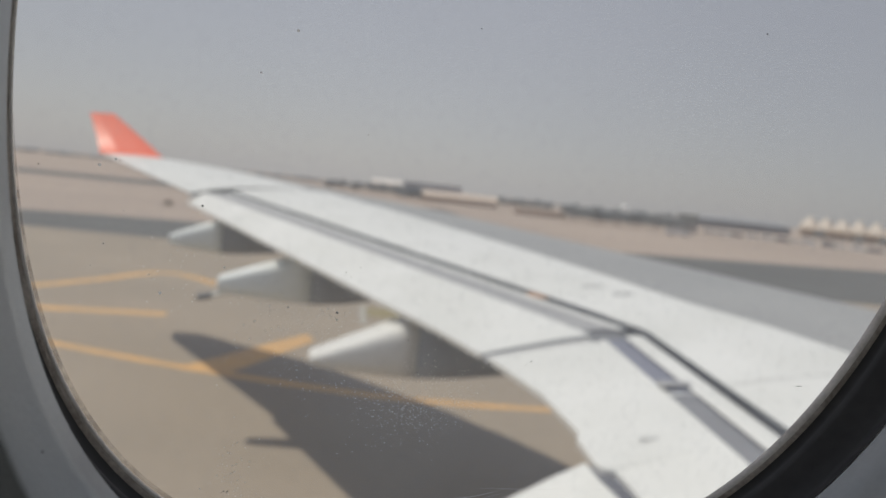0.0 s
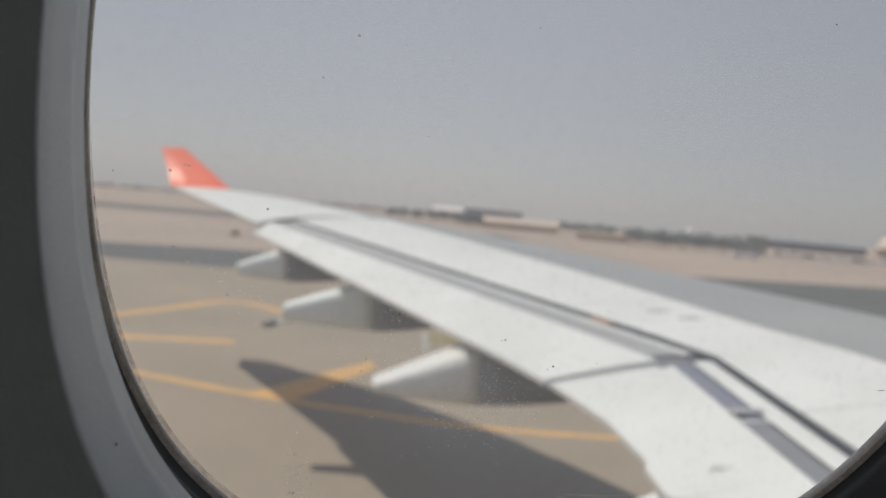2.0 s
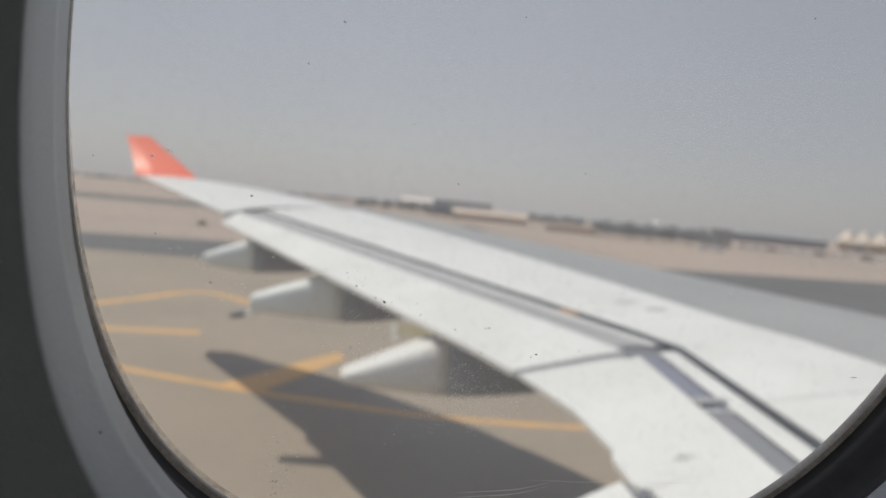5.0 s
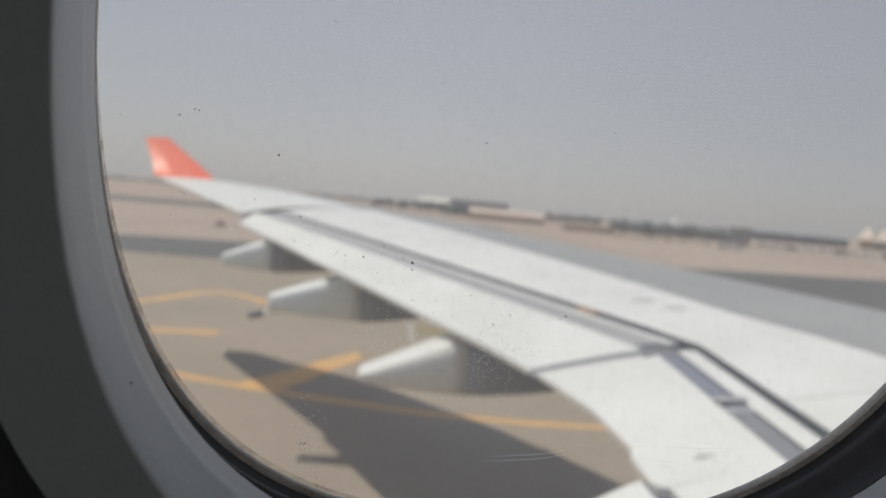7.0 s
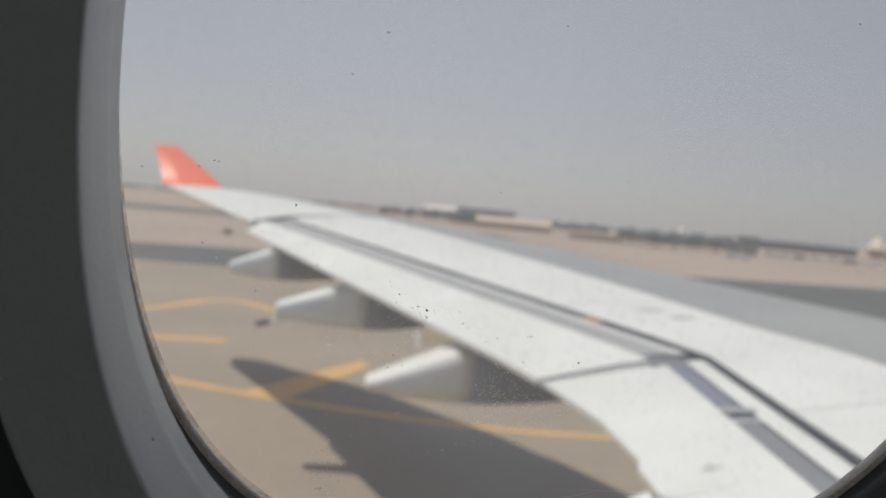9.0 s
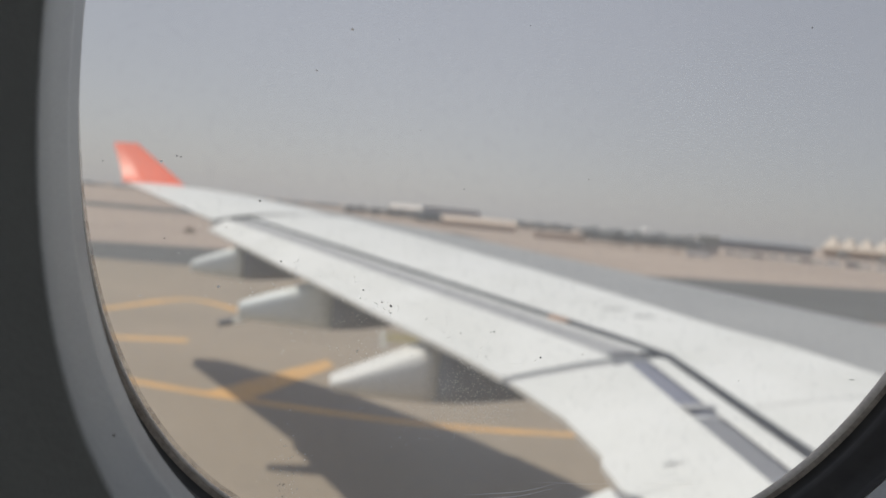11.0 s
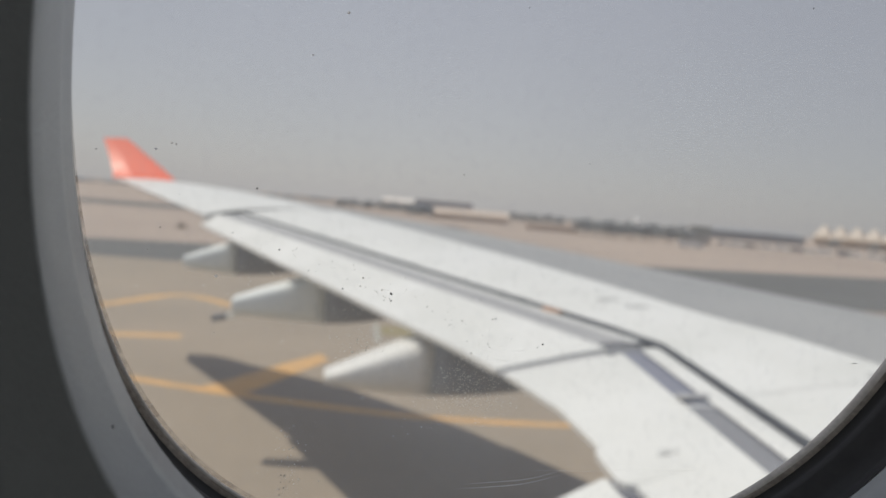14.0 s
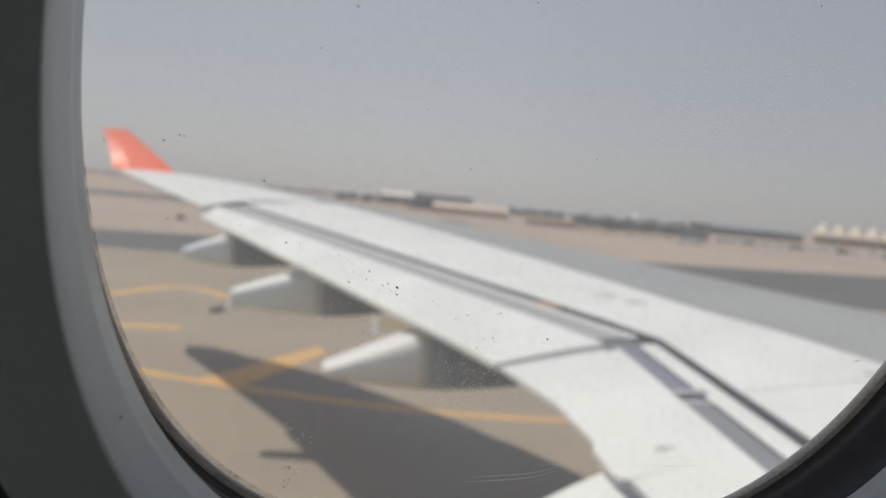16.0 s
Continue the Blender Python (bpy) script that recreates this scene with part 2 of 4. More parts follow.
def add_box(bm, x0, x1, y0, y1, z0, z1, bevel=0.0):
    r = bmesh.ops.create_cube(bm, size=1)
    vs = r["verts"]
    for v in vs:
        v.co = Vector(((x0 + x1) / 2 + v.co.x * (x1 - x0), (y0 + y1) / 2 + v.co.y * (y1 - y0), (z0 + z1) / 2 + v.co.z * (z1 - z0)))
    if bevel:
        es = {e for v in vs for e in v.link_edges}
        bmesh.ops.bevel(bm, geom=list(es), offset=bevel, segments=2, affect="EDGES", profile=0.5)


def box(name, x0, x1, y0, y1, z0, z1, material, parent=None, bevel=0.0, label=""):
    bm = bmesh.new()
    add_box(bm, x0, x1, y0, y1, z0, z1, bevel)
    return part(name, bm, material, parent, label)


def loft(bm, loops, close_loop=False, cap=False):
    """Faces between rows of points that have the same count."""
    vs = [[bm.verts.new(p) for p in row] for row in loops]
    n = len(vs[0])
    for a, b in zip(vs, vs[1:]):
        for i in range(n if close_loop else n - 1):
            j = (i + 1) % n
            bm.faces.new((a[i], a[j], b[j], b[i]))
    if cap:
        bm.faces.new(vs[0])
        bm.faces.new(vs[-1])
    return vs


def lerp(a, b, t):
    return a + (b - a) * t


def table(xs, ys, x):
    return float(np.interp(x, xs, ys))


# ---------------------------------------------------------------- ground
def sheet(name, x0, x1, y0, y1, z, material, nx=1, ny=1, slope=(0.0, 0.0)):
    bm = bmesh.new()
    rows = []
    for j in range(ny + 1):
        y = lerp(y0, y1, j / ny)
        rows.append([Vector((lerp(x0, x1, i / nx), y + lerp(slope[0], slope[1], j / ny) * lerp(x0, x1, i / nx), z)) for i in range(nx + 1)])
    loft(bm, rows)
    return part(name, bm, material)


ground = tagged(sheet("ground", -4000, 4000, -600, 4400, 0.0, SAND, 8, 8), "flat pale tan desert sand round the airfield", "ground", kind="structure")
apron = tagged(sheet("pavement_apron", -400, 420, -200, 61, 0.010, CONCRETE, 4, 2, (0.0, -0.06)), "sunlit tan-grey concrete taxiway apron", "pavement", kind="structure")
shoulder = tagged(sheet("road_shoulder", -64, 420, 61, 85, 0.010, ASPHALT, 4, 1, (-0.06, 0.30)), "dark asphalt shoulder strip along the apron", "road", kind="structure")
# far taxiway
tagged(sheet("road_far_taxiway", -700, 40, 190, 225, 0.02, ASPHALT, 4, 1, (0.1, 0.1)), "distant grey taxiway strip across the sand", "road", kind="structure")


def patch(x0, x1, y0, y1, skew):
    """Corners of a painted patch that leans by skew metres a metre."""
    return [(x0 + skew * y0, y0), (x1 + skew * y0, y0 + 0.1), (x1 + skew * y1, y1 + 0.1), (x0 + skew * y1, y1)]


def marking(name, pts, material, label, z=0.014, parent=None):
    """A flat painted shape with four corners, four millimetres proud."""
    bm = bmesh.new()
    lo = [Vector((x, y, z - 0.003)) for x, y in pts]
    hi = [Vector((x, y, z + 0.001)) for x, y in pts]
    loft(bm, [lo, hi], True, True)
    ob = part(name, bm, material, parent)
    if not parent:
        tagged(ob, label, "marking", "taxiway markings", "structure")
    return ob


def stripe(name, ax, ay, bx, by, w, label, material=YELLOW):
    d = Vector((bx - ax, by - ay, 0)).normalized()
    n = Vector((-d.y, d.x, 0)) * w / 2
    return marking(name, [(ax + n.x, ay + n.y), (bx + n.x, by + n.y), (bx - n.x, by - n.y), (ax - n.x, ay - n.y)], material, label)


def ribbon(name, pts, w, label, z=0.014):
    """A painted line that bends smoothly through some points of the plan."""
    ends = [pts[0]] + list(pts) + [pts[-1]]
    rows, line = [], []
    for a, b, c, d in zip(ends, ends[1:], ends[2:], ends[3:]):
        for k in range(8):
            t = k / 8
            line.append(Vector([0.5 * (2 * q + (r - p) * t + (2 * p - 5 * q + 4 * r - e) * t * t + (3 * q - p - 3 * r + e) * t ** 3) for p, q, r, e in zip(a, b, c, d)] + [0]))
    line.append(Vector((*pts[-1], 0)))
    for i, p in enumerate(line):
        d = (line[min(i + 1, len(line) - 1)] - line[max(i - 1, 0)]).normalized()
        n = Vector((-d.y, d.x, 0)) * w / 2
        rows.append([p + n + Vector((0, 0, z)), p - n + Vector((0, 0, z)), p - n + Vector((0, 0, z - 0.003)), p + n + Vector((0, 0, z - 0.003))])
    bm = bmesh.new()
    loft(bm, rows, True, True)
    return tagged(part(name, bm, YELLOW), label, "marking", "taxiway markings", "structure")


ribbon("taxiway_line", ((-22, 33.5), (-9, 27.4), (-4.89, 25.38), (-2.81, 24.44), (0.2, 23.3), (3.29, 22.45), (7.25, 22.2), (14, 22.4), (30, 24.0)), 0.48, "long worn yellow taxiway line curving over the concrete")
marking("taxiway_bar", [(-3.1, 24.35), (-1.75, 23.85), (0.78, 29.2), (0.45, 30.2)], YELLOW, "broad yellow bar painted across from the taxiway line", 0.018)
stripe("taxiway_stripe", -14, 31.3, -4.67, 32.15, 0.85, "short straight yellow line painted on the concrete")
ribbon("taxiway_curve", ((-16, 30.5), (-12, 34.5), (-9.2, 38.7), (-7.7, 42.0), (-6.7, 43.3), (-5.5, 42.9), (-3.8, 40.9), (-2.7, 39.8)), 0.75, "worn yellow line bending round on the concrete", 0.016)
sign_c = empty("painted_sign", 3.4, 35.9, 0.008)
tagged(sign_c, "white and olive surface sign painted on concrete", "marking", "painted surface signs", "structure")
for x0, x1, y0, y1, m in ((-0.62, -0.33, -2.9, 1.8, PAINTW), (-0.30, 1.32, -1.1, 1.2, OLIVE)):
    marking("painted_patch", patch(x0, x1, y0, y1, 0.06), m, "", 0.008, sign_c)

# ---------------------------------------------------------------- wing
YA = (2.6, 7.0, 9.81, 21.4)
XA = (2.9, 3.25, 3.48, -1.77)
ZA = (4.03, 4.29, 4.45, 5.11)
YL = (2.6, 9.81, 11.5, 20.0, 22.9, 26.9, 28.4, 29.25)
XL = (12.9, 8.25, 7.3, 3.0, 1.35, -1.8, -3.5, -4.75)
YT = (21.4, 29.25)
XT = (-2.68, -6.62)
ZT = (4.94, 5.69)


def camber(u):
    return 1 - abs((u - 0.6) / 0.62) ** 2.5


def top_point(y, u, outer):
    """A point on the upper skin: u 0 at the rear edge, 1 at the leading edge."""
    if outer:
        x0, z0, k = table(YT, XT, y), table(YT, ZT, y), 0.075
        k = lerp(k, 0.03, max(0, (y - 21.4) / 7.85))
    else:
        x0, z0, k = table(YA, XA, y), table(YA, ZA, y), 0.05
    x1 = table(YL, XL, y)
    c = x1 - x0
    z = z0 + k * c * camber(u)
    return Vector((x0 + c * u, y, z))


def skin(name, ys, u0, u1, rows, material, parent, outer, label=""):
    bm = bmesh.new()
    loops = []
    for y in ys:
        a, b = u0(y), u1(y)
        loops.append([top_point(y, lerp(a, b, i / rows), outer) for i in range(rows + 1)])
    loft(bm, loops)
    return part(name, bm, material, parent, label, smooth=True)


def grey_from(y):
    """Share of the chord at which the white panels end and the grey box skin begins."""
    return table((2.6, 7.0, 10.5, 12.0, 13.7, 15.9, 17.4, 19.0, 20.4, 22.2, 25.0, 29.25), (0.213, 0.255, 0.256, 0.314, 0.37, 0.43, 0.475, 0.51, 0.53, 0.60, 0.72, 0.90), y)


wing = tagged(empty("aeroplane_wing", 6, 3, 4), "white swept airliner wing with grey wing box and lowered flaps", "wing")
wing_inv = wing.matrix_world.inverted()


def wpart(name, bm, material, label="", smooth=False, parent=None):
    ob = part(name, bm, material, None, label, smooth)
    ob.parent = parent or wing
    ob.matrix_parent_inverse = Matrix() if parent else wing_inv
    return ob


def reparent(ob):
    ob.parent = wing
    ob.matrix_parent_inverse = wing_inv
    return ob


inner_ys = [2.6 + i * (21.4 - 2.6) / 24 for i in range(25)]
outer_ys = [21.4 + i * (29.25 - 21.4) / 12 for i in range(13)]
JOINTS = (2.6, 7.9, 11.9, 14.3, 16.7, 19.1, 21.4)
for ja, jb in zip(JOINTS, JOINTS[1:]):
    ys = [ja + 0.006] + [y for y in inner_ys if ja + 0.1 < y < jb - 0.1] + [jb - 0.006]
    reparent(skin("spoiler", ys, lambda y: 0.0, grey_from, 10, WHITE, None, False, "white spoiler and upper panel"))
reparent(skin("wing_box_skin", inner_ys, grey_from, lambda y: 1.0, 10, GREYSKIN, None, False, "matt grey wing box skin"))
reparent(skin("aileron_panel", outer_ys, lambda y: 0.0, grey_from, 10, WHITE, None, True, "white outer wing and aileron"))
reparent(skin("tip_box_skin", outer_ys, grey_from, lambda y: 1.0, 8, GREYSKIN, None, True, "matt grey outer wing skin"))


def thick(y):
    c = table(YL, XL, y) - (table(YA, XA, y) if y <= 21.4 else table(YT, XT, y))
    return 0.115 * c + 0.05


# leading edge and underside in one shell
bm = bmesh.new()
loops = []
for y in inner_ys:
    p, q = top_point(y, 1.0, False), top_point(y, 0.0, False)
    t = thick(y)
    loops.append([p, p + Vector((0.10, 0, -0.04)), p + Vector((0.16, 0, -0.12)), p + Vector((0.10, 0, -0.22)),
                  p + Vector((-0.15 * (p.x - q.x), 0, -0.30 - t * 0.4)), p.lerp(q, 0.5) + Vector((0, 0, -0.15 - t)),
                  q + Vector((0.25, 0, -0.34)), q + Vector((0.02, 0, -0.06)), q])
loft(bm, loops)
wpart("wing_underside", bm, UNDER, "grey wing underside and leading edge", True)
bm = bmesh.new()
loops = []
for y in outer_ys:
    p, q = top_point(y, 1.0, True), top_point(y, 0.0, True)
    c = p.x - q.x
    loops.append([p, p + Vector((0.05, 0, -0.02)), p + Vector((0.07, 0, -0.07)), p + Vector((0.03, 0, -0.12)),
                  p.lerp(q, 0.35) + Vector((0, 0, -0.09 * c)), q + Vector((0.05, 0, -0.05)), q])
loft(bm, loops)
wpart("tip_underside", bm, UNDER, "grey outer wing underside", True)


def strip_between(name, y0, y1, s0, dz0, s1, dz1, material, label="", depth=0.05, n=14, parent=None):
    """A slab behind the spoiler edge, from s0 to s1 metres aft, dropped by dz0 and dz1."""
    bm = bmesh.new()
    loops = []
    for i in range(n + 1):
        y = lerp(y0, y1, i / n)
        a = Vector((table(YA, XA, y), y, table(YA, ZA, y)))
        f0, f1 = (s(y) if callable(s) else s for s in (s0, s1))
        h0, h1 = (h(y) if callable(h) else h for h in (dz0, dz1))
        p, q = a + Vector((-f0, 0, -h0)), a + Vector((-f1, 0, -h1))
        m1 = p.lerp(q, 0.3) + Vector((0, 0, 0.012))
        m2 = p.lerp(q, 0.7) + Vector((0, 0, 0.008))
        loops.append([p, m1, m2, q, q + Vector((0.004, 0, -depth * 0.4)), p + Vector((0, 0, -depth))])
    loft(bm, loops, True, True)
    return wpart(name, bm, material, label)


# the flap slot: dark gap, white vane, a grey strip coloured as the gap's shade, then the flap
# slot floors coloured dark, pale or grey to paint in the gap's shade
strip_between("slot_floor", 9.78, 11.5, -0.2, 0.09, 0.70, 0.19, GAPDARK, "dark slot behind the spoilers")
strip_between("slot_floor", 11.5, 14.2, -0.2, 0.09, 0.70, 0.19, COVER, "pale slot floor behind the spoilers")
strip_between("slot_floor", 14.2, 21.42, -0.2, 0.09, 0.70, 0.19, GAPGREY, "grey slot behind the spoilers")
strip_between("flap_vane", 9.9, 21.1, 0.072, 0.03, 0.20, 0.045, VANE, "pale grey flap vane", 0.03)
strip_between("slot_shade_strip", 9.9, 21.0, 0.19, 0.05, 0.62, 0.09, BANDGREY, "grey strip standing in for shade in the flap slot", 0.03)
strip_between("outer_flap", 9.72, 21.34, lambda y: 0.58, 0.075, lambda y: lerp(1.70, 0.98, (y - 9.72) / 11.53), 0.345, WHITE, "white outer flap, lowered a little", 0.14)
strip_between("inner_slot_floor", 2.7, 9.80, -0.2, 0.10, 0.60, 0.16, GAPDARK, "dark slot behind the inner spoiler")
strip_between("inner_vane", 2.7, 9.62, 0.055, 0.03, 0.25, 0.05, WHITE, "white inner flap vane", 0.03)
# inner strips likewise carry the slot's shade in their greys
strip_between("inner_shade_strip", 2.7, 7.93, 0.25, 0.07, 0.49, 0.095, BANDPALE, "pale grey strip standing in for shade in the inner slot", 0.03)
strip_between("inner_shade_strip", 7.95, 9.58, 0.25, 0.07, 0.49, 0.095, BANDBLUE, "blue-grey strip standing in for shade in the inner slot", 0.03)


# fillers added in the flap joint, greys set to the gap's shade
strip_between("flap_joint_filler", 9.54, 9.95, 0.08, 0.075, 0.60, 0.105, BANDDARK, "grey filler added in the gap between the two flaps", 0.03, 3)
strip_between("flap_joint_filler", 9.54, 9.76, 0.58, 0.115, 1.66, 0.375, BANDGREY, "grey filler added in the gap between the two flaps", 0.03, 3)


# added plate that hides the dark opening beyond the flap from the camera
bm = bmesh.new()
plate = [Vector((-1.70, 21.20, 5.085)), Vector((-2.66, 21.28, 4.900)), Vector((-2.74, 21.52, 4.935)), Vector((-1.76, 21.50, 5.100))]
loft(bm, [plate, [p - Vector((0, 0, 0.03)) for p in plate]], True, True)
wpart("flap_gap_cover", bm, COVER, "pale grey plate added over the gap beyond the outer flap")


def inner_aft(y):
    return table((2.7, 6.70, 6.94, 6.97, 7.04, 7.48, 7.60, 7.72, 8.5, 9.58), (1.09, 1.173, 1.198, 1.265, 1.302, 1.314, 1.266, 1.270, 1.345, 1.64), y)


def tab_front(y):
    return table((2.7, 6.63, 6.90, 7.15), (1.19, 1.274, 1.324, 1.343), y)


strip_between("inner_flap", 2.7, 9.58, 0.46, 0.085, inner_aft, lambda y: table((2.7, 7.4, 9.58), (0.29, 0.30, 0.34), y), WHITE, "white inner flap, lowered a little", 0.12, 240)
strip_between("aft_tab", 2.7, 7.145, tab_front, 0.335, lambda y: tab_front(y) + 0.65, 0.68, WHITE, "white aft flap tab near the fuselage", 0.08, 36)
# strip under the tab gap, its shade put into the colour
strip_between("tab_gap_shade", 2.7, 7.135, lambda y: inner_aft(y) - 0.1, 0.33, lambda y: tab_front(y) + 0.1, 0.40, GAPBLUE, "dark slot before the flap tab", 0.05, 60)


def small_block(name, x, y, z, dx, dy, dz, material, label, rz=0.0):
    bm = bmesh.new()
    add_box(bm, -dx / 2, dx / 2, -dy / 2, dy / 2, -dz / 2, dz / 2, min(dx, dy, dz) * 0.2)
    bmesh.ops.transform(bm, matrix=pose(x, y, z, 0, 0, rz), verts=bm.verts)
    return wpart(name, bm, material, label)


small_block("hinge_bracket", 3.01, 8.10, 4.300, 0.30, 0.13, 0.03, BANDGREY, "small blue-grey hinge bracket in the flap slot", 12)
small_block("hinge_fitting", 2.965, 7.915, 4.262, 0.25, 0.04, 0.03, WHITE, "white hinge fitting behind the bracket", 3)


# orange block paints in the yellow line's reflection inside the slot
small_block("orange_reflection", 2.79, 11.25, 4.52, 0.09, 0.30, 0.03, ORANGEGLEAM, "small orange block standing in for a reflection in the flap slot", 24)


def cover(y, u, r, material, label):
    """A small oval access cover lying on the upper skin."""
    c = top_point(y, u, False)
    e = (top_point(y, u + 0.02, False) - c).normalized()
    n = (top_point(y + 0.3, u, False) - c).normalized()
    up = e.cross(n).normalized()
    if up.z < 0:
        up = -up
    bm = bmesh.new()
    lo, hi = [], []
    for i in range(14):
        a = 2 * math.pi * i / 14
        q = c + e * r * 1.6 * math.cos(a) + n * r * math.sin(a)
        lo.append(q - up * 0.01)
        hi.append(q + up * 0.006)
    loft(bm, [lo, hi], True, True)
    return wpart("access_cover", bm, material, label)


cover(11.40, 0.165, 0.085, COVER, "small scuffed grey access cover")
cover(11.00, 0.175, 0.085, COVER, "small scuffed grey access cover")
cover(8.05, 0.205, 0.06, COVER, "small scuffed grey access cover")

def stain(x, y, z, slope, size, seed, count=22):
    """A scuffed grey stain: a scatter of thin flecks lying on the flap."""
    rnd = random.Random(seed)
    bm = bmesh.new()
    for k in range(count):
        dx, dy, r = rnd.gauss(0, size), rnd.gauss(0, size * 0.7), size * rnd.uniform(0.1, 0.4)
        ring = [Vector((x + dx + r * math.cos(i * 1.047), y + dy + r * math.sin(i * 1.047), z + (dx + r * math.cos(i * 1.047)) * slope)) for i in range(6)]
        loft(bm, [ring, [p + Vector((0, 0, 0.004)) for p in ring]], True, True)
    tagged(wpart("stain", bm, COVER, "scuffed grey stain on the white flap"), kind="stuff")


stain(2.368, 7.22, 4.117, 0.254, 0.032, 3, 26)
# joints between the spoiler panels, recessed four millimetres
for yj in JOINTS[1:-1]:
    bm = bmesh.new()
    loft(bm, [[top_point(yj + d, u / 10 * grey_from(yj), False) - Vector((0, 0, 0.004)) for u in range(11)] for d in (-0.03, 0.03)])
    wpart("panel_joint", bm, BANDGREY, "fine grey joint between spoiler panels")

# ---------------------------------------------------------------- flap track fairings
def fairing(y, x_tip, z_top, z_low, x_fore, z_fore, half, x_hinge, paint=FAIRING):
    """A canoe below the flap: a blunt pale tail cone and a longer fore body."""
    def ring(x, top, low, w, n=20):
        pts = []
        for i in range(n):
            a = 2 * math.pi * (i + 0.5) / n
            c, q = math.cos(a), math.sin(a)
            e = 4.2 if q > 0 else 2.7
            r = (abs(c) ** e + abs(q) ** e) ** (-1 / e)
            pts.append(Vector((x, y + w * r * c, (top + low) / 2 + (top - low) / 2 * r * q)))
        return pts
    bm = bmesh.new()
    rings = [ring(x_tip - 0.03, lerp(z_top, z_low, 0.2), lerp(z_top, z_low, 0.8), half * 0.45), ring(x_tip - 0.01, z_top - 0.02, z_low + 0.03, half * 0.58), ring(x_tip + 0.03, z_top, z_low + 0.005, half * 0.64)]
    for k in (0.3, 0.6, 0.85, 1.0):
        rings.append(ring(lerp(x_tip, x_hinge, k), lerp(z_top, z_fore, k), z_low - 0.08 * math.sin(k * 1.5), half * lerp(0.66, 1.0, k)))
    loft(bm, rings, True, True)
    fore = bmesh.new()
    rings = []
    for k in (0.0, 0.08, 0.2, 0.35, 0.55, 0.75, 0.9, 1.0):
        low = lerp(z_low - 0.08, z_fore - 0.12, k ** 1.7)
        rings.append(ring(lerp(x_hinge - 0.004, x_fore, k), z_fore - 0.003 + 0.05 * min(k * 5, 1), low, half * (0.996 if k < 0.01 else 1.0) * (1 - 0.8 * k ** 3)))
    loft(fore, rings, True, True)
    # fore body takes the shaded tone, tail cone keeps the plain paint
    body = wpart("flap_fairing", fore, FAIRSHADE, "canoe-shaped flap track fairing with wing shade in its grey", True)
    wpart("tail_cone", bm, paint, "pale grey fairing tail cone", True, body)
    return body


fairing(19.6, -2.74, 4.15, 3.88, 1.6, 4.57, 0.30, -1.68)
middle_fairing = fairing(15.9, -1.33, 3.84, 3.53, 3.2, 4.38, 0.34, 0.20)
fairing(11.7, 0.199, 3.585, 3.415, 4.8, 4.12, 0.40, 1.42, WARMFAIR)


def jettison_pipe(x0, x1, y, z, drop, r, carrier):
    """A fuel jettison pipe behind a fairing: pale stem and a dark open nozzle."""
    for name, a, b, ra, m, lab in (("jettison_stem", x1, lerp(x1, x0, 0.55), r * 0.8, FAIRING, "pale fuel jettison pipe behind the fairing"),
                                   ("jettison_nozzle", lerp(x1, x0, 0.5), x0, r * 1.35, BANDDARK, "dark nozzle of the fuel jettison pipe")):
        bm = bmesh.new()
        loops = []
        for x, k in ((a, 0.8), (a - 0.02, 1.0), (b + 0.02, 1.0), (b, 0.9)):
            zc = z - drop * (x1 - x) / (x1 - x0)
            loops.append([Vector((x, y + ra * k * math.cos(q * math.pi / 7), zc + ra * k * math.sin(q * math.pi / 7))) for q in range(14)])
        loft(bm, loops, True, True)
        wpart(name, bm, m, lab, True, carrier)


jettison_pipe(-1.68, -1.20, 15.9, 3.53, 0.10, 0.046, middle_fairing)

# ---------------------------------------------------------------- winglet
bm = bmesh.new()
loops = []
for i in range(17):
    t = i / 16
    y = 29.15 + 1.6 * t ** 0.72
    z = 5.70 + 1.33 * t
    xa = lerp(-6.66, -7.44, t)
    xf = lerp(-4.70, -6.66, t)
    w = lerp(0.05, 0.02, t)
    loops.append([Vector((xa, y, z)), Vector((lerp(xa, xf, 0.25), y + w, z + 0.01)), Vector((lerp(xa, xf, 0.85), y + w, z + 0.03)),
                  Vector((xf, y, z + 0.04)), Vector((lerp(xa, xf, 0.85), y - w, z + 0.03)), Vector((lerp(xa, xf, 0.30), y - w * 2.2, z + 0.01))])
loft(bm, loops, True, True)
wpart("winglet", bm, RED, "bright red upturned winglet")

# ---------------------------------------------------------------- distance
def rel(d, bearing):
    """Ground place at a distance and a bearing in degrees from outboard towards the nose."""
    b = radians(bearing)
    return d * math.sin(b), d * math.cos(b)


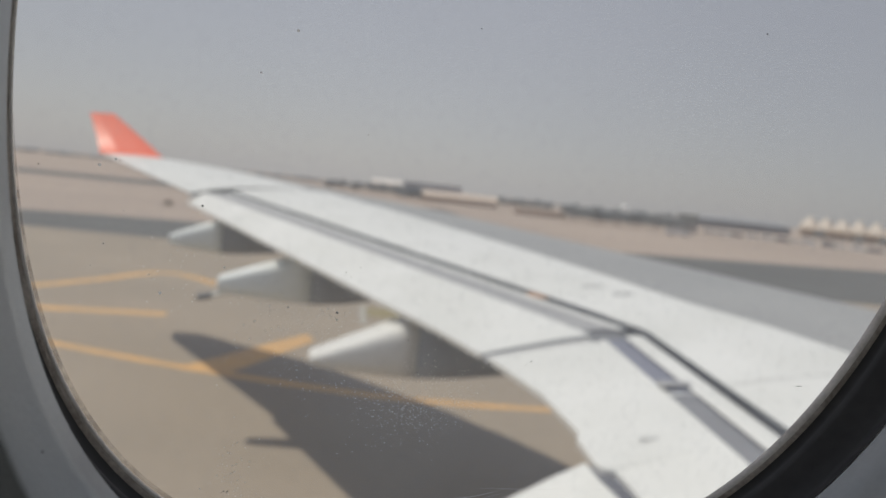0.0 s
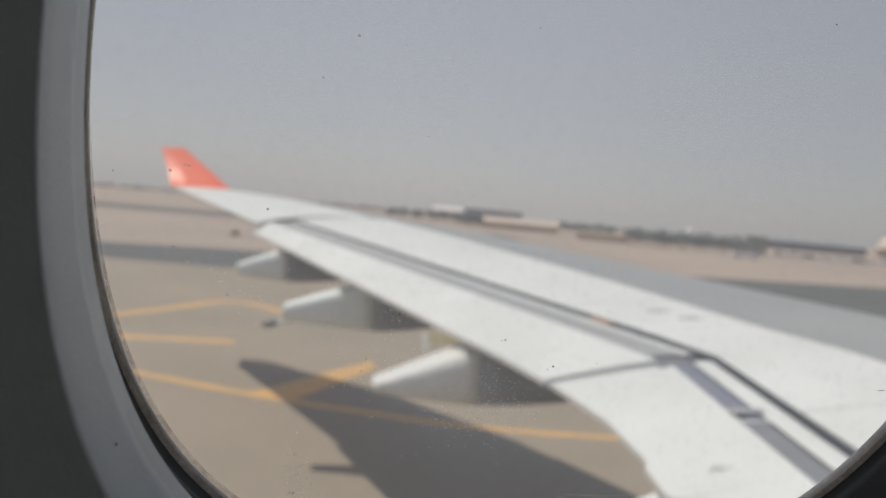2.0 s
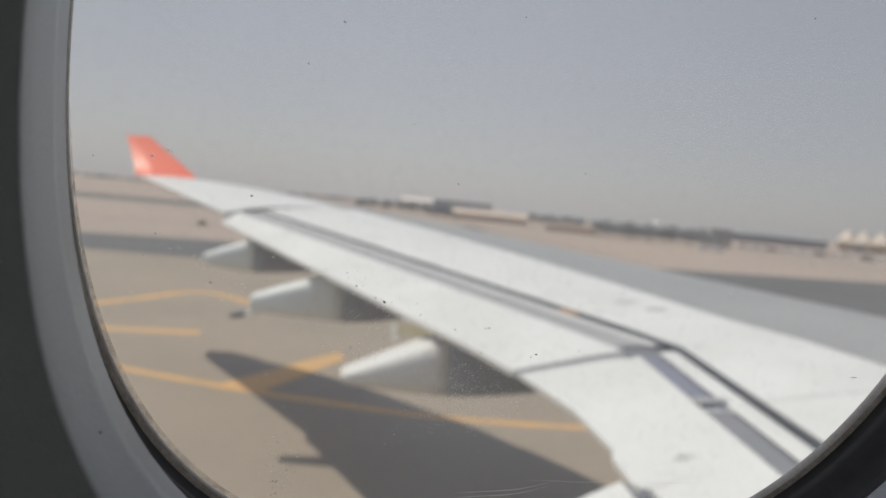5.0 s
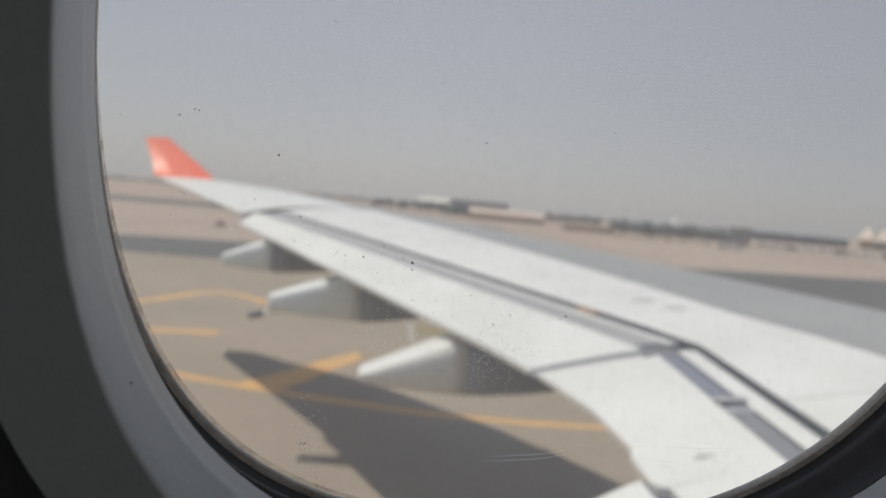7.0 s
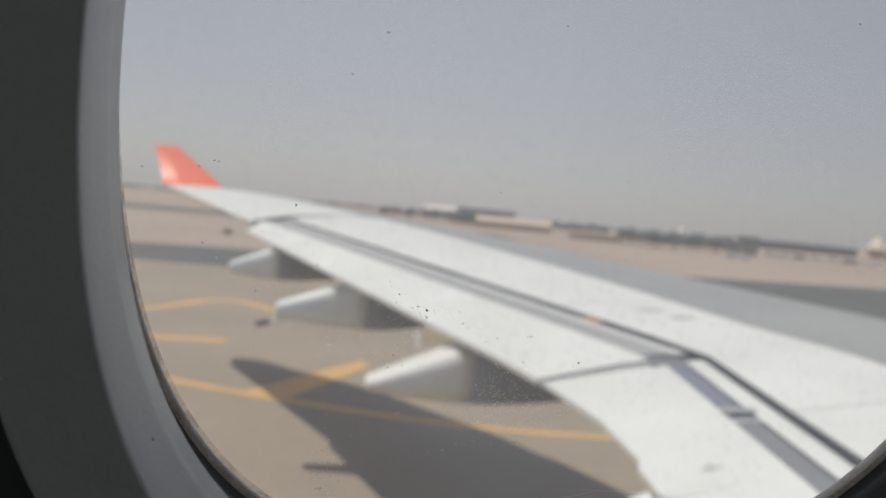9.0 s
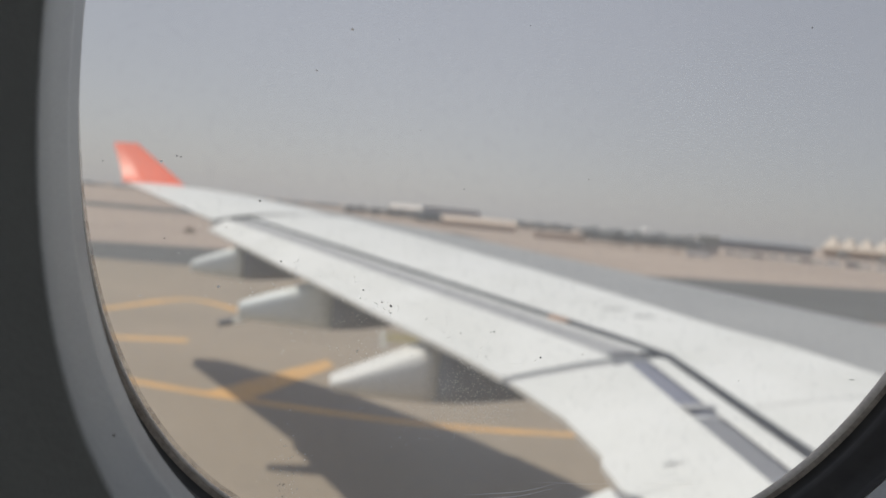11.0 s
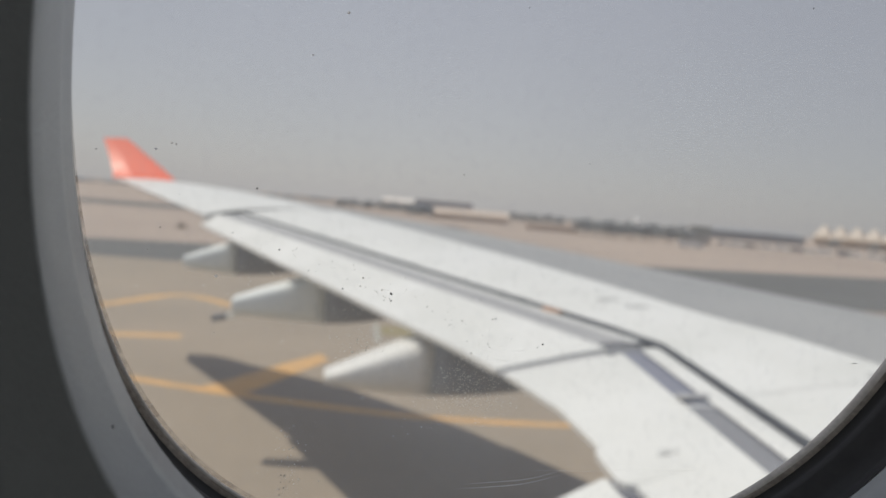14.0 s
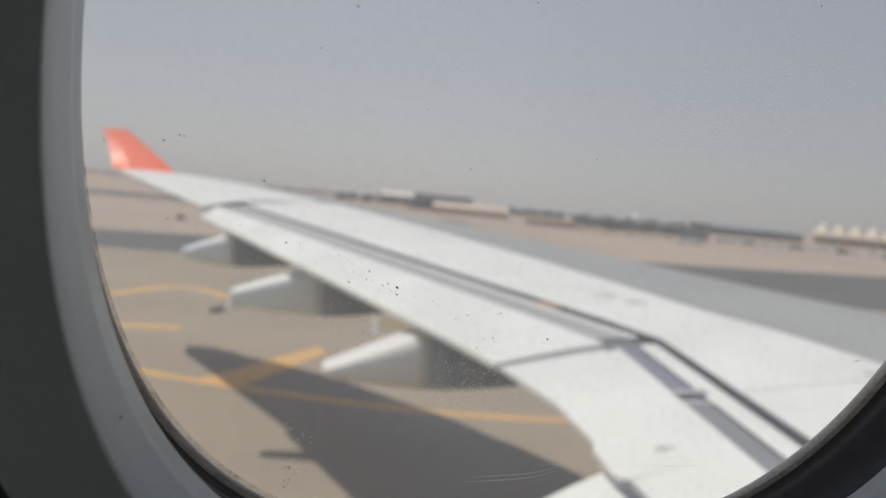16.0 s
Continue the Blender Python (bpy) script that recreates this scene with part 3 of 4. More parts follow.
def house(name, d, b0, b1, depth, h, wall, label, roof_over=0.4, bays=0, bay_h=0.6, ridge=0.0, hip=-0.4):
    """A long building between two bearings, its front square to the middle one; the ridge ends hip metres inside."""
    mid = (b0 + b1) / 2
    half = d * math.tan(radians((b1 - b0) / 2))
    x, y = rel(d, mid)
    root = tagged(empty(name, x, y, 0, -mid), label, "building")
    front = box("wall", -half, half, 0, depth, 0, h, wall, root)
    box("roof", -half - roof_over, half + roof_over, -roof_over, depth + roof_over, h, h + 0.5, wall, root)
    if ridge:
        bm = bmesh.new()
        prof = [Vector((0, -0.5, h + 0.5)), Vector((0, depth * 0.5, h + 0.5 + ridge)), Vector((0, depth + 0.5, h + 0.5))]
        loft(bm, [[p + Vector((side * (half + 0.4 if p.z < h + 0.6 else half - hip), 0, 0)) for p in prof] for side in (-1, 1)], True, True)
        part("gable_roof", bm, wall, root)
    for i in range(bays):
        bw = 2 * half / bays
        cx = -half + (i + 0.5) * bw
        box("bay_door", cx - bw * 0.32, cx + bw * 0.32, -0.3, 0.2, 0, h * bay_h, CREAMDARK, front)
    return root


terminal = house("terminal_building", 600, 35.0, 63, 34, 5.2, CREAM, "long cream terminal building under a row of pointed tent canopies", 0.5, 48, 0.55)
span = 600 * math.tan(radians(14.05))
TENTS = 28
for i in range(TENTS):
    cx, w = -span + (i + 0.5) * 2 * span / TENTS, span / TENTS * 0.98
    bm = bmesh.new()
    loops = []
    for k, z in ((1.0, 5.7), (0.99, 6.6), (0.88, 8.2), (0.72, 9.8), (0.52, 11.6), (0.30, 13.4), (0.08, 14.8)):
        loops.append([Vector((cx + sx * w * k, 4.5 + sy * 9.0 * k, z)) for sx, sy in ((-1, -1), (0, -1), (1, -1), (1, 0), (1, 1), (0, 1), (-1, 1), (-1, 0))])
    loft(bm, loops, True, True)
    part("tent_canopy", bm, CREAM, terminal, "pointed cream fabric canopy")
    bm = bmesh.new()
    bmesh.ops.create_cone(bm, cap_ends=True, segments=8, radius1=0.35, radius2=0.30, depth=5.7, matrix=pose(cx - w, -4.4, 2.85))
    part("canopy_mast", bm, CREAM, terminal)
house("hangar", 900, 4.8, 7.15, 40, 6.4, PALEWALL, "pale gabled hangar far across the sand", 0.5, 3, 0.6, ridge=4.2)
house("dark_hangar", 920, 7.2, 11.5, 40, 11.2, DARKROOF, "low grey hangar paled for haze beside the pale hangar", 0.5)
house("tan_building", 350, 8.4, 14.1, 14, 2.3, TAN, "low tan block building with a shallow roof far off", 0.3, ridge=2.3)
house("tan_wall_building", 278, 15.4, 19.1, 6, 1.8, TAN, "very low tan block wall beyond the taxiway", 0.2)
house("kiosk_building", 285, 26.9, 28.3, 6, 5.8, KIOSK, "small grey-green flat-roofed building", 0.3, 2, 0.5)
house("grey_shed", 560, 27.9, 34.4, 20, 4.6, SHEDGREY, "long grey shed with a low hipped roof, paled for haze", 0.4, ridge=2.6, hip=7.0)
dx, dy = rel(600, 23.35)
dome = tagged(empty("radar_dome", dx, dy, 0), "small white radar dome behind the trees", "dome")
bm = bmesh.new()
bmesh.ops.create_uvsphere(bm, u_segments=16, v_segments=10, radius=3.6)
bmesh.ops.translate(bm, verts=bm.verts, vec=(0, 0, 5.2))
part("shell", bm, CARPAINT, dome, smooth=True)
bm = bmesh.new()
bmesh.ops.create_cone(bm, cap_ends=True, segments=12, radius1=2.4, radius2=2.2, depth=2.6, matrix=pose(0, 0, 1.3))
part("base", bm, TAN, dome)


def tree(name, h, seed):
    """A tree with leaves paled for haze: tapered trunk, a few limbs, a ragged crown of many small clumps."""
    rnd = random.Random(seed)
    root = tagged(empty(name), "grey-green tree beside the airfield, leaves paled for haze", "tree", "trees along the airfield")
    bm = bmesh.new()
    bmesh.ops.create_cone(bm, cap_ends=True, segments=7, radius1=0.05 * h, radius2=0.02 * h, depth=0.55 * h, matrix=pose(0, 0, 0.275 * h))
    for k in range(5):
        a = k * 72 + rnd.uniform(-20, 20)
        bmesh.ops.create_cone(bm, cap_ends=True, segments=5, radius1=0.02 * h, radius2=0.008 * h, depth=0.4 * h,
                              matrix=pose(0, 0, 0.38 * h, 0, 0, a) @ pose(0, 0, 0, 48, 0, 0) @ pose(0, 0, 0.2 * h))
    part("trunk", bm, BARK, root)
    bm = bmesh.new()
    for k in range(90):
        a, r = rnd.uniform(0, 2 * math.pi), math.sqrt(rnd.random()) * 0.52 * h
        z = 0.30 * h + rnd.random() ** 0.8 * 0.70 * h * (1 - 0.45 * (r / (0.52 * h)) ** 2)
        q = rnd.uniform(0.05, 0.10) * h
        m = Matrix.Translation((r * math.cos(a), r * math.sin(a), z)) @ Euler((rnd.random() * 3, rnd.random() * 3, 0)).to_matrix().to_4x4() @ Matrix.Diagonal((q * rnd.uniform(0.7, 1.5), q, q * 0.6, 1))
        bmesh.ops.create_icosphere(bm, subdivisions=1, radius=1.0, matrix=m)
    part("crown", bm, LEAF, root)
    return root


kinds = [tree("tree", 5.6, 1), tree("tree", 6.2, 2), tree("tree", 5.0, 3)]
rnd = random.Random(7)
spots = [(255 + rnd.uniform(0, 30), 19.4 + 0.52 * i + rnd.uniform(-0.15, 0.15)) for i in range(15)]
spots += [(445 + rnd.uniform(0, 40), 14.2 + 0.42 * i + rnd.uniform(-0.15, 0.15)) for i in range(10)]
spots += [(430 + rnd.uniform(0, 30), 36.5 + 1.7 * i + rnd.uniform(-0.5, 0.5)) for i in range(9)]
spots += [(415 + rnd.uniform(0, 30), 4.6 + 0.40 * i + rnd.uniform(-0.12, 0.12)) for i in range(10)]
spots += [(335 + rnd.uniform(0, 12), 7.1 + 0.5 * i) for i in range(3)]
spots += [(395 + rnd.uniform(0, 30), 1.5 + 0.6 * i + rnd.uniform(-0.2, 0.2)) for i in range(5)]
for i, (d, b) in enumerate(spots):
    x, y = rel(d, b)
    m = pose(x, y, 0, 0, 0, rnd.uniform(0, 360))
    if i < 3:
        kinds[i].matrix_world = m
    else:
        copy_thing(kinds[i % 3], m)


def bush(x, y, w, seed):
    """A low dusty bush: short stems and a ragged heap of small clumps."""
    rnd = random.Random(seed)
    root = tagged(empty("bush", x, y, 0), "low dusty brown bush on the sand", "bush")
    bm = bmesh.new()
    for k in range(5):
        bmesh.ops.create_cone(bm, cap_ends=True, segments=5, radius1=0.03, radius2=0.012, depth=0.5, matrix=pose(0, 0, 0, 0, 0, 72 * k) @ pose(0.06, 0, 0.2, 0, 30, 0))
    part("stems", bm, BARK, root)
    bm = bmesh.new()
    for k in range(48):
        a, r = rnd.uniform(0, 6.283), math.sqrt(rnd.random()) * w / 2
        q = rnd.uniform(0.05, 0.12) * w
        z = q * 0.6 + rnd.random() * 0.5 * w * (1 - (2 * r / w) ** 2)
        bmesh.ops.create_icosphere(bm, subdivisions=1, radius=1.0, matrix=Matrix.Translation((r * math.cos(a), r * math.sin(a), z)) @ Matrix.Diagonal((q * 1.3, q, q * 0.8, 1)))
    part("crown", bm, DRYLEAF, root)


bush(-17.2, 107.7, 1.3, 5)


def vehicle(d, b, length, h, paint, label):
    """A parked van or car: body with a cabin, windows and four wheels."""
    x, y = rel(d, b)
    root = tagged(empty("parked_vehicle", x, y, 0, -b), label, "vehicle", "parked vehicles")
    w = 1.8
    bm = bmesh.new()
    prof = [Vector((-length / 2, 0, 0.35)), Vector((length / 2, 0, 0.35)), Vector((length / 2, 0, h * 0.55)), Vector((length * 0.30, 0, h * 0.62)),
            Vector((length * 0.18, 0, h)), Vector((-length * 0.42, 0, h)), Vector((-length / 2, 0, h * 0.65))]
    loft(bm, [[p + Vector((0, k, 0)) for p in prof] for k in (-w / 2, w / 2)], True, True)
    part("body", bm, paint, root)
    box("window", -length * 0.36, length * 0.16, -w / 2 - 0.012, -w / 2 + 0.02, h * 0.66, h * 0.9, CREAMDARK, root)
    for sx in (-0.3, 0.3):
        for sy in (-w / 2, w / 2):
            bm = bmesh.new()
            bmesh.ops.create_cone(bm, cap_ends=True, segments=14, radius1=0.34, radius2=0.34, depth=0.24, matrix=pose(sx * length, sy, 0.34, 90))
            wheel = part("wheel", bm, TYRE, root)
            bm = bmesh.new()
            bmesh.ops.create_cone(bm, cap_ends=True, segments=10, radius1=0.20, radius2=0.18, depth=0.27, matrix=pose(sx * length, sy, 0.34, 90))
            part("rim", bm, COVER, wheel)
    return root


vehicle(222, 27.0, 6.8, 2.2, CARPAINT, "long white parked van beyond the taxiway")
for i in range(19):
    vehicle(292 + rnd.uniform(-6, 6), 29.2 + i * 0.92 + rnd.uniform(-0.2, 0.2), rnd.uniform(4.2, 5.0), rnd.uniform(1.6, 2.2),
            (CARPAINT, CARPAINT, CARGREY)[i % 3], ("white parked car before the terminal", "white parked car before the terminal", "grey parked car before the terminal")[i % 3])

# far belt of trees on the horizon
bm = bmesh.new()
for i in range(300):
    b = rnd.uniform(-24, 5) if i < 200 else rnd.uniform(9, 30)
    x, y = rel(rnd.uniform(1000, 1150), b)
    q = rnd.uniform(1.2, 3.6)
    bmesh.ops.create_icosphere(bm, subdivisions=1, radius=1.0, matrix=Matrix.Translation((x, y, q * 0.5)) @ Matrix.Diagonal((q * 1.6, q * 1.6, q * rnd.uniform(0.8, 1.3), 1)))
tagged(part("far_tree_belt", bm, LEAF), "far belt of low trees, haze in the leaf colour", "trees", kind="stuff")

# ---------------------------------------------------------------- fuselage and cabin
WA, WB, WN, WZ, SH = 0.1232, 0.1970, 2.715, 5.7572, 0.1422
WY = 2.62


def oval(grow, y, n=256, dx=0.0, dz=0.0, corner=0.0):
    """The window's outline, grown by some metres, at the depth y; corner squares its lower aft quarter."""
    pts = []
    for i in range(n):
        a = 2 * math.pi * i / n
        c, s = math.cos(a), math.sin(a)
        e = WN + (corner if c < 0 and s < 0 else 0)
        r = (abs(c / (WA + grow)) ** e + abs(s / (WB + grow)) ** e) ** (-1 / e)
        x, z = r * c, r * s
        pts.append(Vector((x + SH * z + dx, y, WZ + z + dz)))
    return pts


window = tagged(empty("window_1", 0, WY, WZ), "oval airliner cabin window with dusty panes and black seal", "window", kind="structure")
win_inv = window.matrix_world.inverted()


def ring_part(name, rows, material, label="", smooth=True):
    bm = bmesh.new()
    loft(bm, rows, True)
    ob = part(name, bm, material, None, label, smooth)
    ob.parent, ob.matrix_parent_inverse = window, win_inv
    return ob


def lip(k, grow=0.0, depth=0.0, shift=0.0):
    """The reveal's outline: k 0 at the seal, 1 at the bezel, where it lies lower and further forward; shift moves it aft and up."""
    return oval(lerp(-0.0031, -0.0034, k) + grow, WY - lerp(0.0208, 0.0426, k) - depth, 256, lerp(0.0042, 0.0041, k) - shift, lerp(-0.0021, -0.0088, k) + shift, 0.05)


def slanted(grow, aft, fore):
    """An outline whose depth before the pane goes from aft to fore along the cabin."""
    return [Vector((p.x, WY - lerp(aft, fore, min(max((p.x + 0.13) / 0.26, 0), 1)), p.z)) for p in oval(grow, WY)]


# pane edge kept pale so that its colour holds the highlight
ring_part("pane_edge", [oval(0.03, WY + 0.011), oval(0.004, WY + 0.0045), oval(0.0, WY + 0.0022), slanted(-0.0003, -0.0008, -0.0008), slanted(-0.0001, -0.0003, 0.0004), slanted(0.0004, -0.0001, 0.0012)], EDGE, "pale edge of the pane with its highlight in the colour")
ring_part("pane_rim", [slanted(0.0001, -0.0003, 0.0011), slanted(0.0004, 0.0007, 0.0015), slanted(0.0010, 0.0014, 0.0019)], RIM, "grimy brown rim round the pane")
ring_part("seal", [slanted(0.0009, 0.0013, 0.0018), slanted(0.0019, 0.0034, 0.0030), slanted(0.0010, 0.0066, 0.005), slanted(0.0008, 0.0092, 0.0075), oval(0.0028, WY - 0.0112), oval(0.0028, WY - 0.0130), lip(0, 0.0024, -0.0055), lip(0, 0.0014, -0.0025), lip(0, 0.0002, 0.0)], SEAL, "black rubber window seal")
ring_part("reveal", [lip(0, 0.0004, 0.0002), lip(0.02), lip(0.35), lip(0.7), lip(0.96), lip(0.985, 0.0001), lip(1, 0.0003), lip(1, 0.0006, 0.0001)], REVEAL, "pale grey moulded window reveal")


bm = bmesh.new()
bmesh.ops.create_icosphere(bm, subdivisions=2, radius=0.0003, matrix=pose(-0.1088, 2.5860, 5.5981))
chip = part("chip", bm, BANDGREY, None, "tiny dark chip on the window reveal")
chip.parent, chip.matrix_parent_inverse = window, win_inv


def pane(name, y, grow):
    bm = bmesh.new()
    bm.faces.new([bm.verts.new(p) for p in oval(grow, y, 64)])
    ob = part(name, bm, PANE, None, "dusty clear acrylic pane")
    ob.parent, ob.matrix_parent_inverse = window, win_inv
    ob.visible_shadow = False
    return ob


pane("pane", WY + 0.0045, 0.004)
bm = bmesh.new()
outer_row, inner_row = (oval(g, WY + 0.0036)[156:200] for g in (0.0004, -0.0006))
taper = [math.sin(math.pi * i / 43) ** 0.6 for i in range(44)]
loft(bm, [outer_row, [p.lerp(q, k) for p, q, k in zip(outer_row, inner_row, taper)]])
film = part("grime_film", bm, GRIME, None, "film of brown grime along the pane's edge")
film.parent, film.matrix_parent_inverse = window, win_inv
film.visible_shadow = False


def specks(name, count, rnd, spread, size, y, material, label):
    """Uneven flakes of dust stuck flat to a pane."""
    bm = bmesh.new()
    for k in range(count):
        x, z = spread(rnd)
        r = size(rnd)
        n = rnd.choice((5, 6, 7))
        a0 = rnd.uniform(0, 6)
        loop = [Vector((x + r * rnd.uniform(0.6, 1.2) * math.cos(a0 + 6.283 * i / n), y, z + r * rnd.uniform(0.5, 1.1) * math.sin(a0 + 6.283 * i / n))) for i in range(n)]
        bm.faces.new([bm.verts.new(p) for p in loop])
    ob = part(name, bm, material, None, label)
    ob.parent, ob.matrix_parent_inverse = window, win_inv
    return tagged(ob, kind="stuff")


def anywhere(rnd):
    a, r = rnd.uniform(0, 6.283), math.sqrt(rnd.random())
    x, z = 0.11 * r * math.cos(a), 0.17 * r * math.sin(a)
    return x + SH * z, WZ + z


def cluster(x, z, dx, dz):
    return lambda rnd: (rnd.gauss(x, dx), rnd.gauss(z, dz))


def grain_size(least, most, power=2):
    return lambda rnd: lerp(least, most, rnd.random() ** power)


dust = random.Random(21)
GLASSY = WY + 0.003
specks("dirt_specks", 24, dust, anywhere, grain_size(0.00008, 0.00020, 3), GLASSY, SPECK, "scattered dark dirt specks on the pane")
# a band of fine dust runs across the lower aft half of the pane, thickest beside the big grain
for x, z, dx, dz, dark, pale in ((-0.068, 5.6205, 0.008, 0.006, 43, 78), (-0.057, 5.6215, 0.004, 0.003, 20, 23), (-0.035, 5.6010, 0.0075, 0.0055, 40, 700), (-0.075, 5.5745, 0.0025, 0.005, 30, 33),
                                 (-0.078, 5.585, 0.003, 0.004, 17, 13), (-0.052, 5.620, 0.012, 0.006, 43, 52), (-0.045, 5.610, 0.022, 0.010, 50, 240), (-0.090, 5.629, 0.010, 0.006, 51, 78),
                                 (-0.062, 5.609, 0.006, 0.005, 20, 91), (-0.103, 5.638, 0.010, 0.006, 8, 8)):
    specks("fine_dust", dark, dust, cluster(x, z, dx, dz), grain_size(0.00007, 0.00020), GLASSY, GREYSPECK, "fine dust speckles on the pane")
    specks("pale_dust", pale, dust, cluster(x, z, dx, dz), grain_size(0.00006, 0.00015), GLASSY, PALEDUST, "pale dust grains on the pane")
specks("pale_dust", 80, dust, anywhere, grain_size(0.00006, 0.00016), GLASSY, PALEDUST, "pale dust grains on the pane")
# a run of dark spots and a dried drop low on the aft side
drop = random.Random(33)


def drop_ring(rnd):
    a, r = rnd.uniform(0, 6.283), rnd.uniform(0.9, 1.05)
    return -0.0720 + 0.0022 * r * math.cos(a), 5.5674 + 0.0017 * r * math.sin(a)


specks("dirt_specks", 22, drop, cluster(-0.0777, 5.5745, 0.0007, 0.0028), grain_size(0.00008, 0.00022), GLASSY, SPECK, "run of dark dirt spots on the pane")
specks("dried_drop", 26, drop, drop_ring, grain_size(0.00006, 0.00013), GLASSY, GREYSPECK, "faint ring of a dried drop on the pane")
# the grains that stand out: place and radius in tenths of a millimetre
for x, z, r, m in ((-555, 6216, 4, SPECK), (-554, 6199, 3, GREYSPECK), (-625, 6250, 3, GREYSPECK), (-672, 6221, 3, GREYSPECK), (-577, 6224, 3, GREYSPECK), (-164, 6114, 3, SPECK), (-305, 6107, 2, SPECK), (-290, 6171, 2, SPECK),
                   (-375, 6161, 2, SPECK), (-417, 6161, 2, GREYSPECK), (-345, 6082, 2, SPECK), (-1083, 6530, 3, GREYSPECK), (-1073, 6528, 2, SPECK), (-1117, 6514, 4, PALEGREY), (-887, 6443, 3, SPECK), (-1245, 6501, 2, SPECK),
                   (-966, 6232, 4, PALEGREY), (-1097, 6336, 2, SPECK), (-706, 6869, 4, GREYSPECK), (477, 7026, 3, SPECK), (-85, 6573, 2, SPECK), (-274, 6934, 2, SPECK), (-781, 6763, 3, PALEGREY), (-826, 6304, 3, GREYSPECK)):
    specks("large_speck", 1, dust, cluster(x / 1e4, 5 + z / 1e4, 0, 0), grain_size(r / 1e4, r / 1e4), GLASSY, m, "larger dirt speck on the pane")


def scratch(x0, z0, x1, z1, sag, w, m=PALEDUST, label="fine pale scratch low on the pane"):
    """A hair-thin curved scratch on the pane."""
    bm = bmesh.new()
    rows = []
    for i in range(21):
        t = i / 20
        x, z = lerp(x0, x1, t), lerp(z0, z1, t) - sag * math.sin(math.pi * t) + 0.005 * abs(x1 - x0) * math.sin(9 * t + 40 * x0)
        e = w * math.sin(math.pi * min(max(t, 0.03), 0.97))
        rows.append([Vector((x, GLASSY, z - e)), Vector((x, GLASSY, z + e))])
    loft(bm, rows)
    ob = part("scratch", bm, m, None, label)
    ob.parent, ob.matrix_parent_inverse = window, win_inv


scratch(-0.036, 5.574, -0.008, 5.5782, 0.0011, 0.00004)
scratch(-0.034, 5.5753, -0.007, 5.5796, 0.0011, 0.00004)
scratch(-0.018, 5.5790, 0.012, 5.5800, 0.0002, 0.00002)
scratch(0.012, 5.5800, 0.033, 5.5806, 0.0003, 0.00002)
scratch(0.006, 5.5770, 0.0175, 5.5758, 0.0002, 0.00002)
scratch(0.0700, 5.6108, 0.0722, 5.6109, 0.0, 0.00009, SPECK, "short dark scratch on the pane")

# cabin side wall: a panel with the window's hole, and the cabin closed round it
PY = WY - 0.0426
FARY = -2.55
bm = bmesh.new()
ring_part("bezel", [lip(1, 0.0005, 0.0001), lip(1, 0.0098, 0.0002, 0.005), lip(1, 0.0125, -0.0004, 0.006), lip(1, 0.0141, -0.0017, 0.006), lip(1, 0.0150, -0.0036, 0.006), lip(1, 0.0153, -0.0060, 0.006), lip(1, 0.0153, -0.0115, 0.006)], PANEL, "dark grey bezel round the window reveal")
inner = lip(1, 0.0149, -0.0110, 0.006)
outer = []
for p in inner:
    d = Vector((p.x, 0, p.z - WZ))
    k = min(0.8 / max(abs(d.x), 1e-6), (6.05 - WZ if d.z > 0 else WZ - 4.61) / max(abs(d.z), 1e-6))
    outer.append(Vector((d.x * k, PY + 0.012, WZ + d.z * k)))
mid = [p.lerp(q, 0.15) for p, q in zip(inner, outer)]
loft(bm, [inner, mid, outer, [q + Vector((0, 0.09, 0)) for q in outer]], True)
# wall behind the bezel is coloured black for the recess's shade
tagged(part("wall_cabin_side", bm, DARKPANEL, None, "", True), "recessed cabin side wall round the bezel, its shade put into black", "wall", kind="structure")
SECTION = ((PY, 4.61), (PY, 6.05), (1.9, 6.92), (-1.9, 6.92), (FARY, 6.05), (FARY, 4.61))


def slab(name, ya, za, yb, zb, material, thick=0.04):
    """A lining panel along the cabin between two corners of its section."""
    d = Vector((0, yb - ya, zb - za)).normalized()
    n = Vector((0, d.z, -d.y)) * thick
    a, b = Vector((0, ya, za)), Vector((0, yb, zb))
    bm = bmesh.new()
    loft(bm, [[p + Vector((x, 0, 0)) for p in (a, b, b + n, a + n)] for x in (-1.4, 1.4)], True, True)
    return part(name, bm, material)


tagged(box("floor_cabin", -1.4, 1.4, FARY, PY, 4.55, 4.61, CARPET), "grey cabin carpet", "floor", kind="structure")
tagged(slab("wall_cabin_upper", PY, 6.05, 1.9, 6.92, LINING), "plain pale sloping upper cabin lining", "wall", kind="structure")
tagged(slab("ceiling_cabin", 1.9, 6.92, -1.9, 6.92, LINING), "plain pale cabin ceiling", "ceiling", kind="structure")
tagged(slab("wall_cabin_upper", -1.9, 6.92, FARY, 6.05, LINING), "plain pale sloping upper cabin lining", "wall", kind="structure")
tagged(slab("wall_cabin_aisle", FARY, 6.05, FARY, 4.61, LINING), "plain pale cabin wall", "wall", kind="structure")
